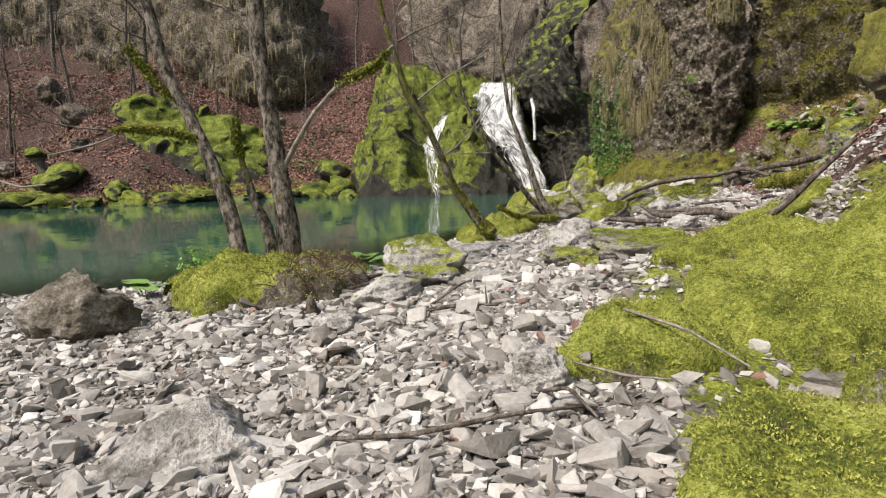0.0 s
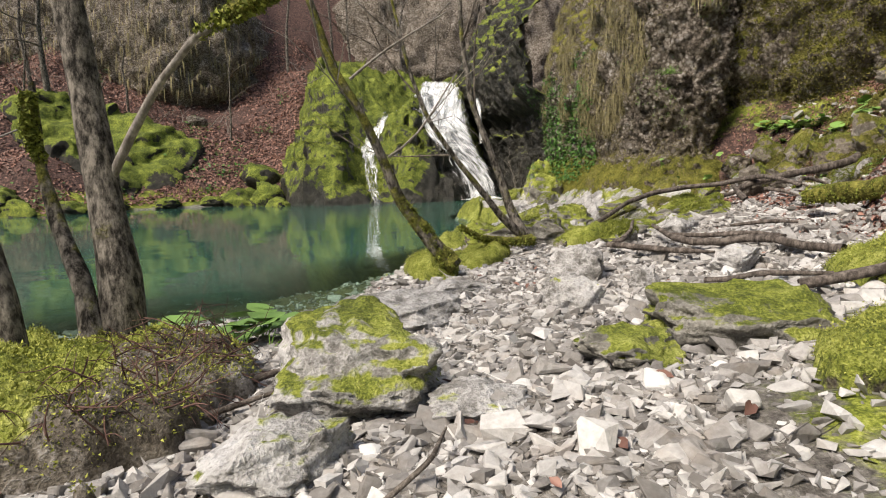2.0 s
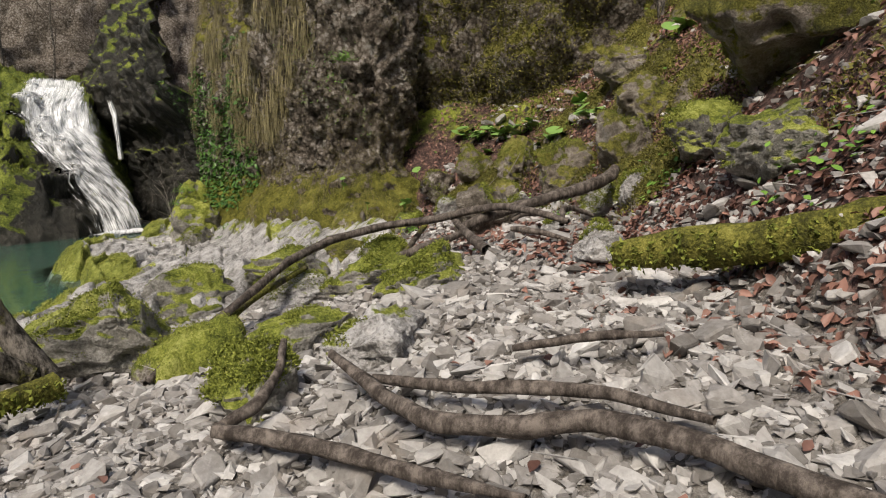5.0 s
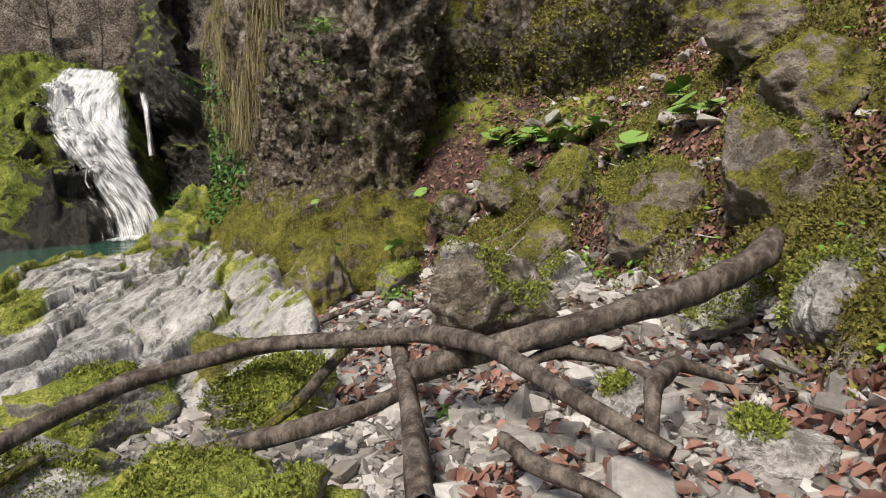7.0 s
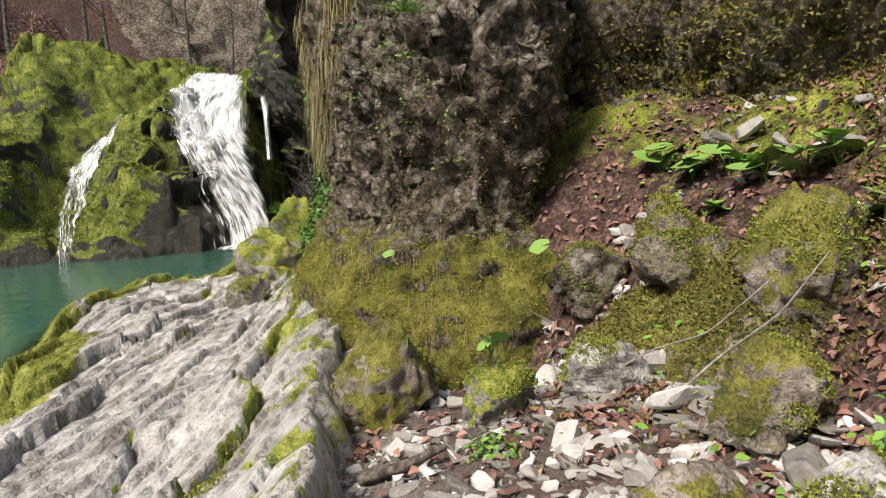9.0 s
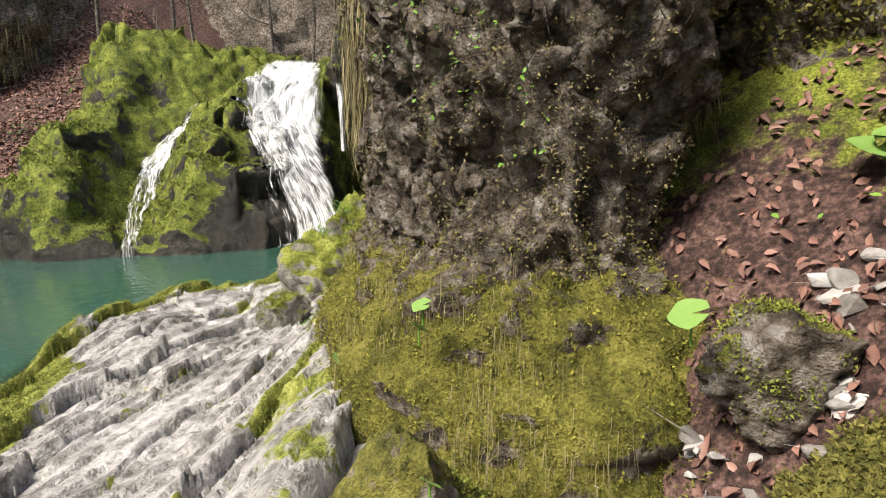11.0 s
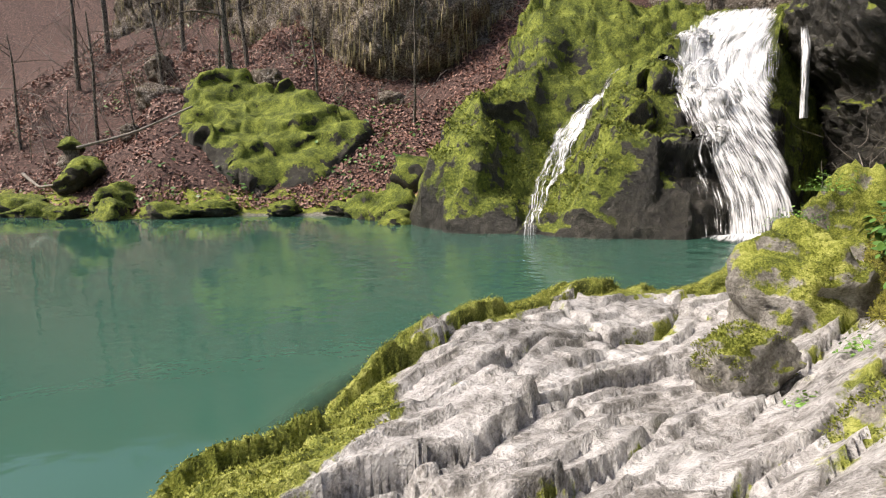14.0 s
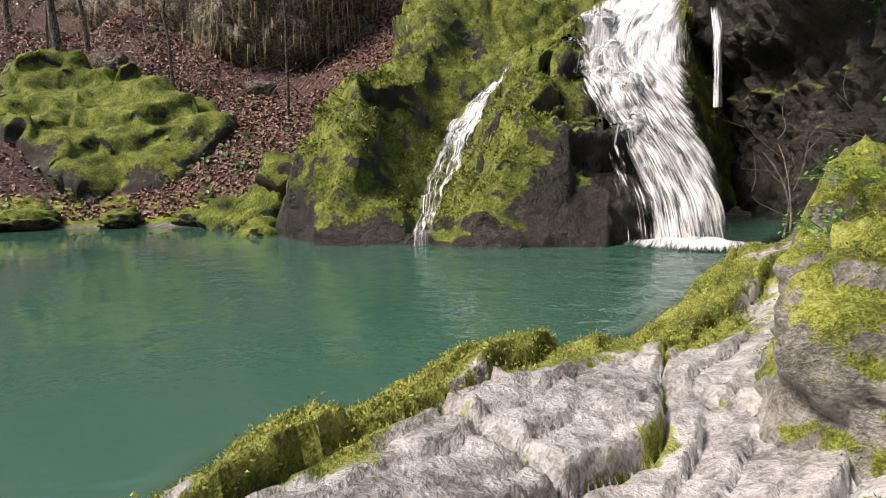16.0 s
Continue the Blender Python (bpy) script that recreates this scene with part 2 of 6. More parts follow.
def bark_material(name, dark, light, moss=0.0):
    n = Nodes(name)
    rough = n.noise(20, 5, 0.75, stretch=(1, 1, 0.45))
    col = n.ramp(n.step(rough, 0.36, 0.66), (0, dark), (0.6, tuple((a + b) / 2 for a, b in zip(dark, light))), (1, light))
    green = n.ramp(n.step(n.math("ADD", n.math("MULTIPLY", n.noise(60, 3, 0.7), 0.5), n.math("MULTIPLY", n.noise(9, 4, 0.6), 0.5)), 0.3, 0.72), *OLIVE_MOSS)
    mask = n.step(n.math("ADD", n.noise(3.5, 5, 0.65), n.math("ADD", n.attr("moss"), moss)), 0.55, 0.68)
    n.bump(n.math("ADD", rough, n.math("MULTIPLY", mask, n.noise(55, 3))), 0.9, 0.02)
    return n.done(n.mix(mask, col, green), 0.85, 0.2)


BARK = bark_material("mottled_bark", (0.012, 0.01, 0.008), (0.27, 0.24, 0.21), 0.02)
ROOT_BARK = bark_material("weathered_root_bark", (0.045, 0.036, 0.031), (0.20, 0.17, 0.15), -0.22)
TWIG_BARK = bark_material("twig_bark", (0.05, 0.04, 0.034), (0.22, 0.19, 0.165), -0.5)
MOSSY_BARK = bark_material("moss_grown_bark", (0.03, 0.024, 0.018), (0.14, 0.12, 0.1), 0.22)
PALE_TWIG = bark_material("pale_twig", (0.16, 0.14, 0.125), (0.36, 0.33, 0.30), -0.6)


def leafy(name, dark, light, rough=0.6, glow=0.0, per="island"):
    n = Nodes(name)
    v = n.math("ADD", n.math("MULTIPLY", n.island() if per == "island" else n.each(), 0.75), n.math("MULTIPLY", n.noise(40, 3), 0.3))
    col = n.ramp(v, (0.05, dark), (0.95, light))
    if glow:
        n.bsdf.inputs["Subsurface Weight"].default_value = glow
        n.bsdf.inputs["Subsurface Radius"].default_value = (0.01, 0.012, 0.004)
    n.bump(n.noise(60, 2), 0.3, 0.004)
    return n.done(col, rough, 0.3)


GREEN_LEAF = leafy("butterbur_leaf", (0.10, 0.20, 0.045), (0.24, 0.39, 0.10), 0.45)
FERN_LEAF = leafy("herb_leaf", (0.06, 0.16, 0.02), (0.20, 0.36, 0.06), 0.5)
IVY_LEAF = leafy("ivy_leaf", (0.02, 0.07, 0.012), (0.10, 0.20, 0.04), 0.4)
DEAD_LEAF = leafy("dead_beech_leaf", (0.06, 0.028, 0.023), (0.34, 0.185, 0.145), 0.5)
DRY_GRASS = leafy("dry_grass", (0.10, 0.085, 0.035), (0.36, 0.31, 0.17), 0.8)
ROOT_FIBRE = leafy("root_fibre", (0.03, 0.016, 0.014), (0.16, 0.09, 0.075), 0.8)
MOSS_TUFT = leafy("moss_tuft", (0.10, 0.12, 0.016), (0.42, 0.43, 0.10), 0.9)
OLIVE_TUFT = leafy("olive_tuft", (0.035, 0.035, 0.009), (0.24, 0.22, 0.055), 0.9)
DARK_TUFT = leafy("dark_moss_tuft", (0.045, 0.06, 0.008), (0.29, 0.32, 0.06), 0.9)


def stone_material():
    n = Nodes("rubble_stone")
    tone = n.math("ADD", n.math("MULTIPLY", n.island(), 0.55), n.math("ADD", n.math("MULTIPLY", n.each(), 0.25), n.math("MULTIPLY", n.noise(30, 4, 0.65), 0.5)))
    col = n.ramp(n.step(tone, 0.1, 1.1), (0, (0.12, 0.11, 0.10)), (0.35, (0.27, 0.255, 0.245)), (0.7, (0.44, 0.425, 0.415)), (1, (0.68, 0.665, 0.655)))
    warm = n.mix(n.step(n.noise(5, 3), 0.5, 0.75), col, (0.27, 0.21, 0.16), "MIX")
    n.bump(n.noise(60, 4), 0.5, 0.01)
    return n.done(n.mix(0.3, col, warm), 0.65, 0.35)


STONE = stone_material()


def water_material():
    n = Nodes("green_pool_water")
    t = n.tree
    cloud = n.noise(0.25, 3)
    hue = n.ramp(n.math("ADD", n.math("MULTIPLY", cloud, 0.5), n.math("MULTIPLY", n.attr("deep"), 0.5)), (0.1, (0.10, 0.13, 0.075)), (0.45, (0.052, 0.112, 0.078)), (0.9, (0.03, 0.094, 0.072)))
    wave = n.math("ADD", n.noise(2.2, 3, 0.5), n.math("MULTIPLY", n.noise(9, 2, 0.5), 0.18))
    n.bump(n.math("MULTIPLY", wave, n.attr("ripple")), 0.35, 0.06)
    n.done(hue, 0.03, 0.5)
    n.bsdf.inputs["IOR"].default_value = 1.33
    clear = n.add("ShaderNodeBsdfTransparent")
    clear.inputs[0].default_value = (0.72, 0.86, 0.78, 1)
    blend = n.add("ShaderNodeMixShader")
    n.link(n.math("MULTIPLY", n.math("SUBTRACT", 1.0, n.step(n.attr("deep"), 0.0, 0.8)), 0.85), blend.inputs[0])
    t.links.new(n.bsdf.outputs[0], blend.inputs[1])
    t.links.new(clear.outputs[0], blend.inputs[2])
    t.links.new(blend.outputs[0], t.nodes["Material Output"].inputs[0])
    return n.mat


WATER = water_material()


def fall_material(name, cover, sharp=0.16):
    """White broken water: opaque foam strands with gaps between."""
    n = Nodes(name)
    uv = n.add("ShaderNodeAttribute")
    uv.attribute_name = "flow"
    strands = n.noise(1.0, 6, 0.68, vec=uv.outputs["Vector"], stretch=(30, 0.9, 1))
    clots = n.noise(1.0, 4, 0.6, vec=uv.outputs["Vector"], stretch=(4.0, 1.1, 1))
    v = n.math("ADD", n.math("ADD", n.math("MULTIPLY", strands, 0.8), n.math("MULTIPLY", clots, 0.45)), n.attr("thick"))
    mask = n.step(v, cover, cover + sharp)
    col = n.ramp(n.step(n.math('ADD', n.math('MULTIPLY', strands, 0.5), n.math('MULTIPLY', clots, 0.5)), 0.36, 0.58), (0, (0.46, 0.49, 0.53)), (0.5, (0.68, 0.70, 0.73)), (1, (0.88, 0.89, 0.91)))
    n.bump(strands, 0.3, 0.03)
    n.done(col, 0.35, 0.4)
    n.link(n.math("MULTIPLY", mask, 0.95), n.bsdf.inputs["Alpha"])
    return n.mat


FALL = fall_material("falling_white_water", 0.45, 0.4)
VEIL = fall_material("thin_falling_veil", 0.66, 0.16)
RILL = fall_material("thin_running_water", 0.57, 0.22)
FOAM = fall_material("splash_foam", 0.5, 0.4)

# ---- plan: pool edge, slope foot, heights ----
POOL = [(-14, 3.4), (-8, 5.2), (-4.4, 6.5), (-3.2, 7.0), (-2.2, 8.4), (-0.9, 8.9), (-0.25, 9.5), (-0.05, 10.4), (0.1, 11.6), (0.4, 12.8), (1.0, 14.4), (1.8, 15.8),
        (2.1, 17.0), (1.7, 18.4), (1.25, 20.0), (1.1, 21.4), (1.5, 22.4), (2.5, 23.8), (2.95, 25.5), (3.4, 28.0), (3.8, 30.5), (4.4, 33.0), (4.8, 37.0), (2.4, 37.0), (0.0, 31.5), (-5.0, 31.0), (-6.6, 30.6),
        (-9.0, 31.0), (-11.7, 30.0), (-14.8, 26.8), (-18.6, 26.0), (-23, 27.2), (-32, 24), (-34, 8), (-24, 2)]
FOOT = [(3.9, -12), (3.5, -2), (3.0, 3.0), (3.4, 6.5), (4.5, 8.9), (5.7, 11.0), (6.5, 12.4), (6.8, 14.3), (6.3, 15.6), (5.6, 16.4), (5.1, 17.5), (4.9, 19.0), (4.8, 24.0), (4.6, 28.0), (4.5, 34.0), (4.5, 60)]


def ground_z(x, y):
    x, y = np.asarray(x, float), np.asarray(y, float)
    d, _ = line_distance(x, y, POOL, True)
    wet = inside(x, y, POOL)
    e, side = line_distance(x, y, FOOT)
    e = np.where(side > 0, e, 0.0)
    rise = (0.35 + 0.65 * smooth(-2, 1.5, x)) * (0.5 + 0.5 * smooth(3, 6, y))
    bank = 0.13 * np.minimum(d, 5) * rise + 0.09 * np.maximum(0, x - 2.2) * smooth(3, 7, y) - 0.3 * smooth(14, 16, y)
    bank = np.minimum(bank * 0.87, 1.25) + 0.02
    slope = np.where(e < 2.2, 0.92 * e, 2.02 + 0.55 * (e - 2.2))
    slope = np.where(e > 14, 8.5 + 0.75 * (e - 14), slope)
    near = bank + slope + fbm(x * 0.8, y * 0.8, 0, 4, 3) * (0.14 + 0.25 * smooth(0, 3, e)) + fbm(x * 4, y * 4, 0, 2, 7) * 0.05
    shelf = np.where(d < 1.2, 0.35 * d, 0.42 + 0.70 * (d - 1.2))
    shelf = np.where(d > 12, 7.98 + 1.0 * (d - 12), shelf)
    far = shelf + fbm(x * 0.25, y * 0.25, 0, 5, 11) * np.minimum(d * 0.4, 2.4)
    wfar = np.maximum(smooth(26.5, 29.5, y) * (1 - smooth(4.5, 5.5, x)), smooth(-17, -20, x))
    land = near * (1 - wfar) + far * wfar
    land = np.where(land > 26, 26 + 0.12 * (land - 26), land)
    bed = -np.minimum(0.03 + (0.16 + 1.6 * smooth(11, 15, y) * smooth(-3, 0, x)) * d, 2.2) + fbm(x * 2.2, y * 2.2, 0, 3, 5) * np.minimum(0.12, d * 0.2)
    return np.where(wet, bed, np.maximum(land, -0.02 + 0.1 * np.minimum(d, 0.5)))


def axis(*runs):
    out = [runs[0][0]]
    for a, b, step in runs:
        out += list(np.linspace(a, b, max(2, int(round((b - a) / step)) + 1))[1:])
    return np.array(out)


GX = axis((-420, -60, 40), (-60, -24, 3), (-24, -8, 0.5), (-8, -3.5, 0.16), (-3.5, 8.5, 0.055), (8.5, 14, 0.25), (14, 40, 2), (40, 420, 40))
GY = axis((-420, -40, 40), (-40, -4, 2), (-4, 1.5, 0.2), (1.5, 17.5, 0.055), (17.5, 28, 0.25), (28, 44, 0.3), (44, 80, 2), (80, 420, 40))
gx, gy = np.meshgrid(GX, GY, indexing="ij")
gz = ground_z(gx, gy)
e_, s_ = line_distance(gx, gy, FOOT)
e_ = np.where(s_ > 0, e_, -e_)
d_, _ = line_distance(gx, gy, POOL, True)
far_ = np.maximum(smooth(24.5, 26, gy) * (1 - smooth(6, 7, gx)), smooth(-17, -19, gx))
litter = np.maximum(smooth(-0.5, 0.6, e_), far_ * smooth(0.1, 0.5, d_)) * 0.9
litter = np.maximum(litter, smooth(9.5, 12, gy) * smooth(4.2, 5.6, gx) * 0.55)
moss_a = np.where(gy < 8, smooth(1.0, 1.9, gx) * 0.55 * (1 - smooth(5.5, 8, gy)), 0.0) + smooth(-0.6, 0.3, e_) * 0.15 * (gy < 30)
moss_a = moss_a + 0.42 * smooth(0.3, 1.6, e_) * smooth(8, 9.5, gy) * (gy < 18)
moss_a = moss_a + 0.75 * far_ * smooth(0.0, 0.2, d_) * (1 - smooth(1.0, 2.4, d_))
ground = tagged(new("ground", mesh("ground", np.stack([gx, gy, gz], -1).reshape(-1, 3), grid_faces(len(GX), len(GY)), GROUND,
                attrs={"litter": litter, "moss": moss_a, "under": -gz})), "grey gravel bank with brown leaf litter, sloping to the pool", "ground", kind="structure")

# ---- water ----
WX, WY = axis((-34, -6, 0.8), (-6, 5, 0.12)), axis((2, 8, 0.2), (8, 26, 0.12), (26, 37.4, 0.2))
wx, wy = np.meshgrid(WX, WY, indexing="ij")
wd, _ = line_distance(wx, wy, POOL, True)
wd = np.where(inside(wx, wy, POOL), wd, 0)
splash = np.exp(-((wx - 2.6) ** 2 + (wy - 30.4) ** 2) / 40)
water = tagged(new("pool_water", mesh("pool_water", np.stack([wx, wy, 0 * wx + 0.004 * fbm(wx, wy, 0, 2)], -1).reshape(-1, 3), grid_faces(len(WX), len(WY)), WATER,
               attrs={"deep": np.clip(wd / (0.55 + 3.3 * (1 - smooth(10.5, 15.5, wy))), 0, 1), "ripple": 0.15 + 3.6 * splash})), "still turquoise green pool water, clear at its edge", "water", kind="structure")

# ---- cliffs ----
def spline(pts, n):
    """A smooth line through the points, evenly sampled."""
    p = np.array(pts, float)
    s = np.r_[0, np.cumsum(np.linalg.norm(np.diff(p, axis=0), axis=1))]
    u = np.linspace(0, s[-1], n)
    q = np.stack([np.interp(u, s, p[:, c]) for c in range(p.shape[1])], -1)
    k = max(1, n // (len(p) * 4))
    pad = np.concatenate([np.repeat(q[:1], k, 0), q, np.repeat(q[-1:], k, 0)])
    ker = np.hanning(2 * k + 3)[1:-1]
    ker /= ker.sum()
    return np.stack([np.convolve(pad[:, c], ker, "valid") for c in range(p.shape[1])], -1)


def cliff(name, line, heights, profile, step, label, mat=CLIFF, rough=0.35, k=0, mossfun=None):
    """A rock face that follows a line on the ground (its right hand side is the open air), leaning by the profile."""
    length = np.linalg.norm(np.diff(np.array(line), axis=0), axis=1).sum()
    c = spline(line, int(length / step))
    t = np.gradient(c, axis=0)
    t /= np.linalg.norm(t, axis=1)[:, None]
    out = np.stack([t[:, 1], -t[:, 0]], -1)
    split = heights[0] + 4.2
    zs = np.concatenate([np.arange(heights[0], split, step), np.arange(split, heights[1], step * 1.7)])
    off = np.interp(zs, [p[0] for p in profile], [p[1] for p in profile])
    x, y = c[:, None, 0] + out[:, None, 0] * off, c[:, None, 1] + out[:, None, 1] * off
    z = np.broadcast_to(zs, x.shape)
    s_along = np.linspace(0, length, len(c))[:, None] + 0 * x
    warp = 0.5 * fbm(x * 1.5, y * 1.5, z * 1.5, 2, k)
    f1, f2, ra, rb, rc = cells(s_along * 1.1 + warp, z * 1.4 + warp, k + 40)
    g1, g2, ga, gb, gc = cells(s_along * 3.4 + warp * 2, z * 3.8, k + 50)
    h1, h2, ha, hb, hc = cells(s_along * 8.5 + warp * 3, z * 8.5, k + 55)
    push = rough * (1.3 * fbm(x * 0.7, y * 0.7, z * 0.6, 3, k) + 0.55 * (ra - 0.5) * smooth(0, 0.18, f2 - f1) + 0.4 * (ga - 0.4) * smooth(0, 0.1, g2 - g1)
                    + 0.24 * (ha - 0.4) * smooth(0, 0.12, h2 - h1) + 0.5 * fbm(x * 9, y * 9, z * 9, 4, k + 6) + 0.45 * fbm(x * 3, y * 3, z * 3, 3, k + 4)) * (0.45 + 0.55 * smooth(1.0, 2.0, z))
    verts = np.stack([x + out[:, None, 0] * push, y + out[:, None, 1] * push, z + 0.25 * push], -1)
    moss = mossfun(x, y, z) if mossfun else 0 * x
    return tagged(new(name, mesh(name, verts.reshape(-1, 3), grid_faces(*x.shape), mat, attrs={"moss": moss})), label, "cliff", kind="structure")


BUTTRESS = [(4.85, 27.2), (4.95, 24.0), (5.1, 20.0), (5.15, 18.2), (5.4, 17.0), (6.0, 16.5), (6.7, 16.75), (7.1, 17.6)]
PROFILE = [(-1, 0.75), (0.4, 0.62), (1.0, 0.5), (1.35, 0.26), (1.6, 0.05), (2.0, 0.05), (2.6, 0.12), (3.6, 0.15), (5.5, -0.15), (7, -0.7), (9, -1.8), (12, -3.8)]
cliff("cliff_near_falls", BUTTRESS, (-1.0, 10.5), PROFILE, 0.042, "brown conglomerate cliff with moss, roots and hanging dry grass", k=1,
      mossfun=lambda x, y, z: 0.7 * smooth(1.75, 1.1, z) - 0.3 * smooth(1.2, 2.0, z) * smooth(5.5, 3.6, z) + 0.2 * smooth(3.6, 5.0, z) + 0.25 * smooth(19, 22, y))
# near-black wet rock, barer of moss low down, puts the hollow's shade into colour
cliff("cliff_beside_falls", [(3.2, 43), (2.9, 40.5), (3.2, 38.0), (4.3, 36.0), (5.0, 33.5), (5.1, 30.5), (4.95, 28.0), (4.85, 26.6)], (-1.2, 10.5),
      [(-1, 0.1), (0.6, 0.0), (2.2, -0.25), (3.6, -0.1), (4.4, 0.7), (6.0, 1.0), (8, 0.4), (10.5, -1.2)], 0.075, "wet hollow in the cliff beside the waterfall, its shade deepened by near-black rock", FALL_ROCK, 0.5, 3,
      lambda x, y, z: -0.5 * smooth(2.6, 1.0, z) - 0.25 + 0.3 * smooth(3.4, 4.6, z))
cliff("cliff_behind_slope", [(7.0, 17.9), (7.45, 17.0), (8.1, 16.3), (8.7, 15.5), (9.5, 15.1), (10.8, 14.6), (12.2, 12.5), (13.2, 8), (14, 0), (15, -8)], (1.0, 13.0),
      [(1, 0.1), (2.6, 0.0), (3.2, 0.15), (6, -0.1), (9, -1.2), (13, -3.5)], 0.1, "dark mossy rock wall above the leaf slope", rough=0.5, k=5, mossfun=lambda x, y, z: 0.4 + 0 * x)


# ---- fall rock, far bank rocks and outcrop ----
def patch(name, xs, ys, fun, mat, label, category, kind="", lumps=0.0, k=0, wild=0.0):
    """A piece of rock as a sheet of heights, pushed about to all sides. fun gives heights and moss."""
    x, y = np.meshgrid(xs, ys, indexing="ij")
    z, moss = fun(x, y)
    if wild:
        x2 = x + wild * fbm(x * 0.9, y * 0.9, z * 0.9, 3, k + 21)
        y2 = y + wild * fbm(x * 0.9, y * 0.9, z * 0.9, 3, k + 22)
    else:
        x2, y2 = x, y
    z2 = z + lumps * fbm(x * 3, y * 3, z * 3, 3, k)
    return tagged(new(name, mesh(name, np.stack([x2, y2, z2], -1).reshape(-1, 3), grid_faces(*x.shape), mat, attrs={"moss": moss})), label, category, kind=kind)


FALL_FRONT = [(-10, 42), (-8.4, 37.0), (-6.9, 33.0), (-5.9, 30.4), (-5.0, 29.2), (-3.5, 28.7), (-1.9, 29.4), (-0.4, 29.4), (1.2, 30.0), (1.9, 31.0), (2.4, 33.0), (3.0, 36.2), (3.5, 38.5)]


BROOK = [(-0.49, 36.4, 4.7), (-1.69, 35.3, 4.15), (-2.36, 34.4, 3.35), (-2.63, 33.0, 2.37), (-2.36, 31.8, 1.63), (-2.19, 30.4, 0.86), (-1.82, 29.3, 0.1)]


def channel(x, y):
    """Distance to the bed of the side stream, and the height of its bed."""
    best, bed = np.full(np.shape(x), 1e9), np.zeros(np.shape(x))
    for (ax, ay, az), (bx, by, bz) in zip(BROOK, BROOK[1:]):
        dx, dy = bx - ax, by - ay
        t = np.clip(((x - ax) * dx + (y - ay) * dy) / (dx * dx + dy * dy), 0, 1)
        d = np.hypot(x - ax - t * dx, y - ay - t * dy)
        bed = np.where(d < best, az + t * (bz - az), bed)
        best = np.minimum(best, d)
    return best, bed


def fall_rock_z(x, y):
    s = y - np.interp(x, [c[0] for c in FALL_FRONT], [c[1] for c in FALL_FRONT])
    f1, f2, ra, rb, rc = cells(x * 0.62 + 0.3 * fbm(x, y, 0, 2, 31), y * 0.42, 60)
    ledge = (ra - 0.45) * 1.3 * smooth(0, 0.22, f2 - f1) + (rb - 0.5) * 0.8 * (f1 - 0.3)
    z = np.interp(s, [-9, -0.35, 0, 0.3, 1.0, 2.6, 5.3, 6.8, 8.5, 11, 16], [-5, -1.0, 0.0, 0.85, 1.5, 2.6, 4.1, 5.6, 6.2, 6.6, 7.4])
    hump = 1.55 * np.exp(-(((x + 3.6) / 2.2) ** 2 + ((y - 36.3) / 2.0) ** 2)) + 0.5 * np.exp(-(((x + 3.5) / 1.6) ** 2 + ((y - 31) / 1.5) ** 2))
    notch = -0.7 * np.exp(-(((x - 0.9) / 1.1) ** 2)) * smooth(33, 37, y)
    z = z + hump * smooth(0, 1.5, s) + notch + ledge * smooth(-0.2, 0.9, s) * 0.95 + 0.7 * fbm(x * 0.55, y * 0.55, 0, 4, 33) * smooth(0, 2, s)
    # bedding: shelves that dip to one side, with steep broken risers between them
    tier = z * 1.25 + 0.22 * x + 0.9 * fbm(x * 0.35, y * 0.35, 0, 3, 37)
    shelf = (np.floor(tier) + smooth(0.55, 0.95, tier - np.floor(tier)) - tier + 0.25) / 1.25
    tier2 = z * 3.6 - 0.5 * x + 1.4 * fbm(x * 0.8, y * 0.8, 0, 3, 38)
    shelf2 = (np.floor(tier2) + smooth(0.5, 0.95, tier2 - np.floor(tier2)) - tier2 + 0.25) / 3.6
    z = z + (0.75 * shelf + 0.7 * shelf2) * smooth(0.3, 1.2, s) - 0.3 * np.abs(fbm(x * 1.3, y * 1.1, 0, 4, 36)) * smooth(0.1, 1, s)
    off, bed = channel(x, y)
    z = np.minimum(z, bed - 0.12 + 1.5 * np.maximum(0, off - 0.4))
    moss = 0.25 * smooth(0.3, 1.0, z) - 0.75 * smooth(-0.3, 0.9, x) * smooth(36, 34.5, y) + 0.3 * smooth(35, 36.5, y) - 0.5 * smooth(0.35, 0.0, z)
    return z, moss


fall_rock = patch("fall_rock", axis((-9.8, -6.5, 0.09), (-6.5, 4.2, 0.05)), axis((27.6, 33, 0.045), (33, 44, 0.08)), fall_rock_z, FALL_ROCK,
      "large moss-covered rock under the waterfall, dark and wet at its foot", "rock", lumps=0.28, k=70, wild=0.55)


def left_mound_z(x, y):
    u, v = (x + 15.2 + 0.4 * (y - 33)) / 4.4, (y - 33.4) / 2.7
    r = np.hypot(u, v) * (1 + 0.3 * fbm(x * 0.4, y * 0.4, 0, 3, 81))
    f1, f2, ra, rb, rc = cells(x * 0.4 + 0.2 * fbm(x, y, 0, 2, 3), y * 0.75, 77)
    dome = np.clip(1 - r**5, 0, 1) ** 0.5
    z = ground_z(x, y) + 0.95 * dome + ((ra - 0.5) * 0.75 * smooth(0, 0.2, f2 - f1) + 0.35 * fbm(x * 0.8, y * 0.8, 0, 4, 8)) * dome - 0.5 * (r > 1)
    tier = z * 1.1 - 0.16 * x + 0.8 * fbm(x * 0.3, y * 0.3, 0, 3, 82)
    z = z + 0.45 * dome * (np.floor(tier) + smooth(0.6, 0.97, tier - np.floor(tier)) - tier + 0.2) / 1.1
    return z, 0.5 - 0.5 * smooth(0.8, 1.0, r)


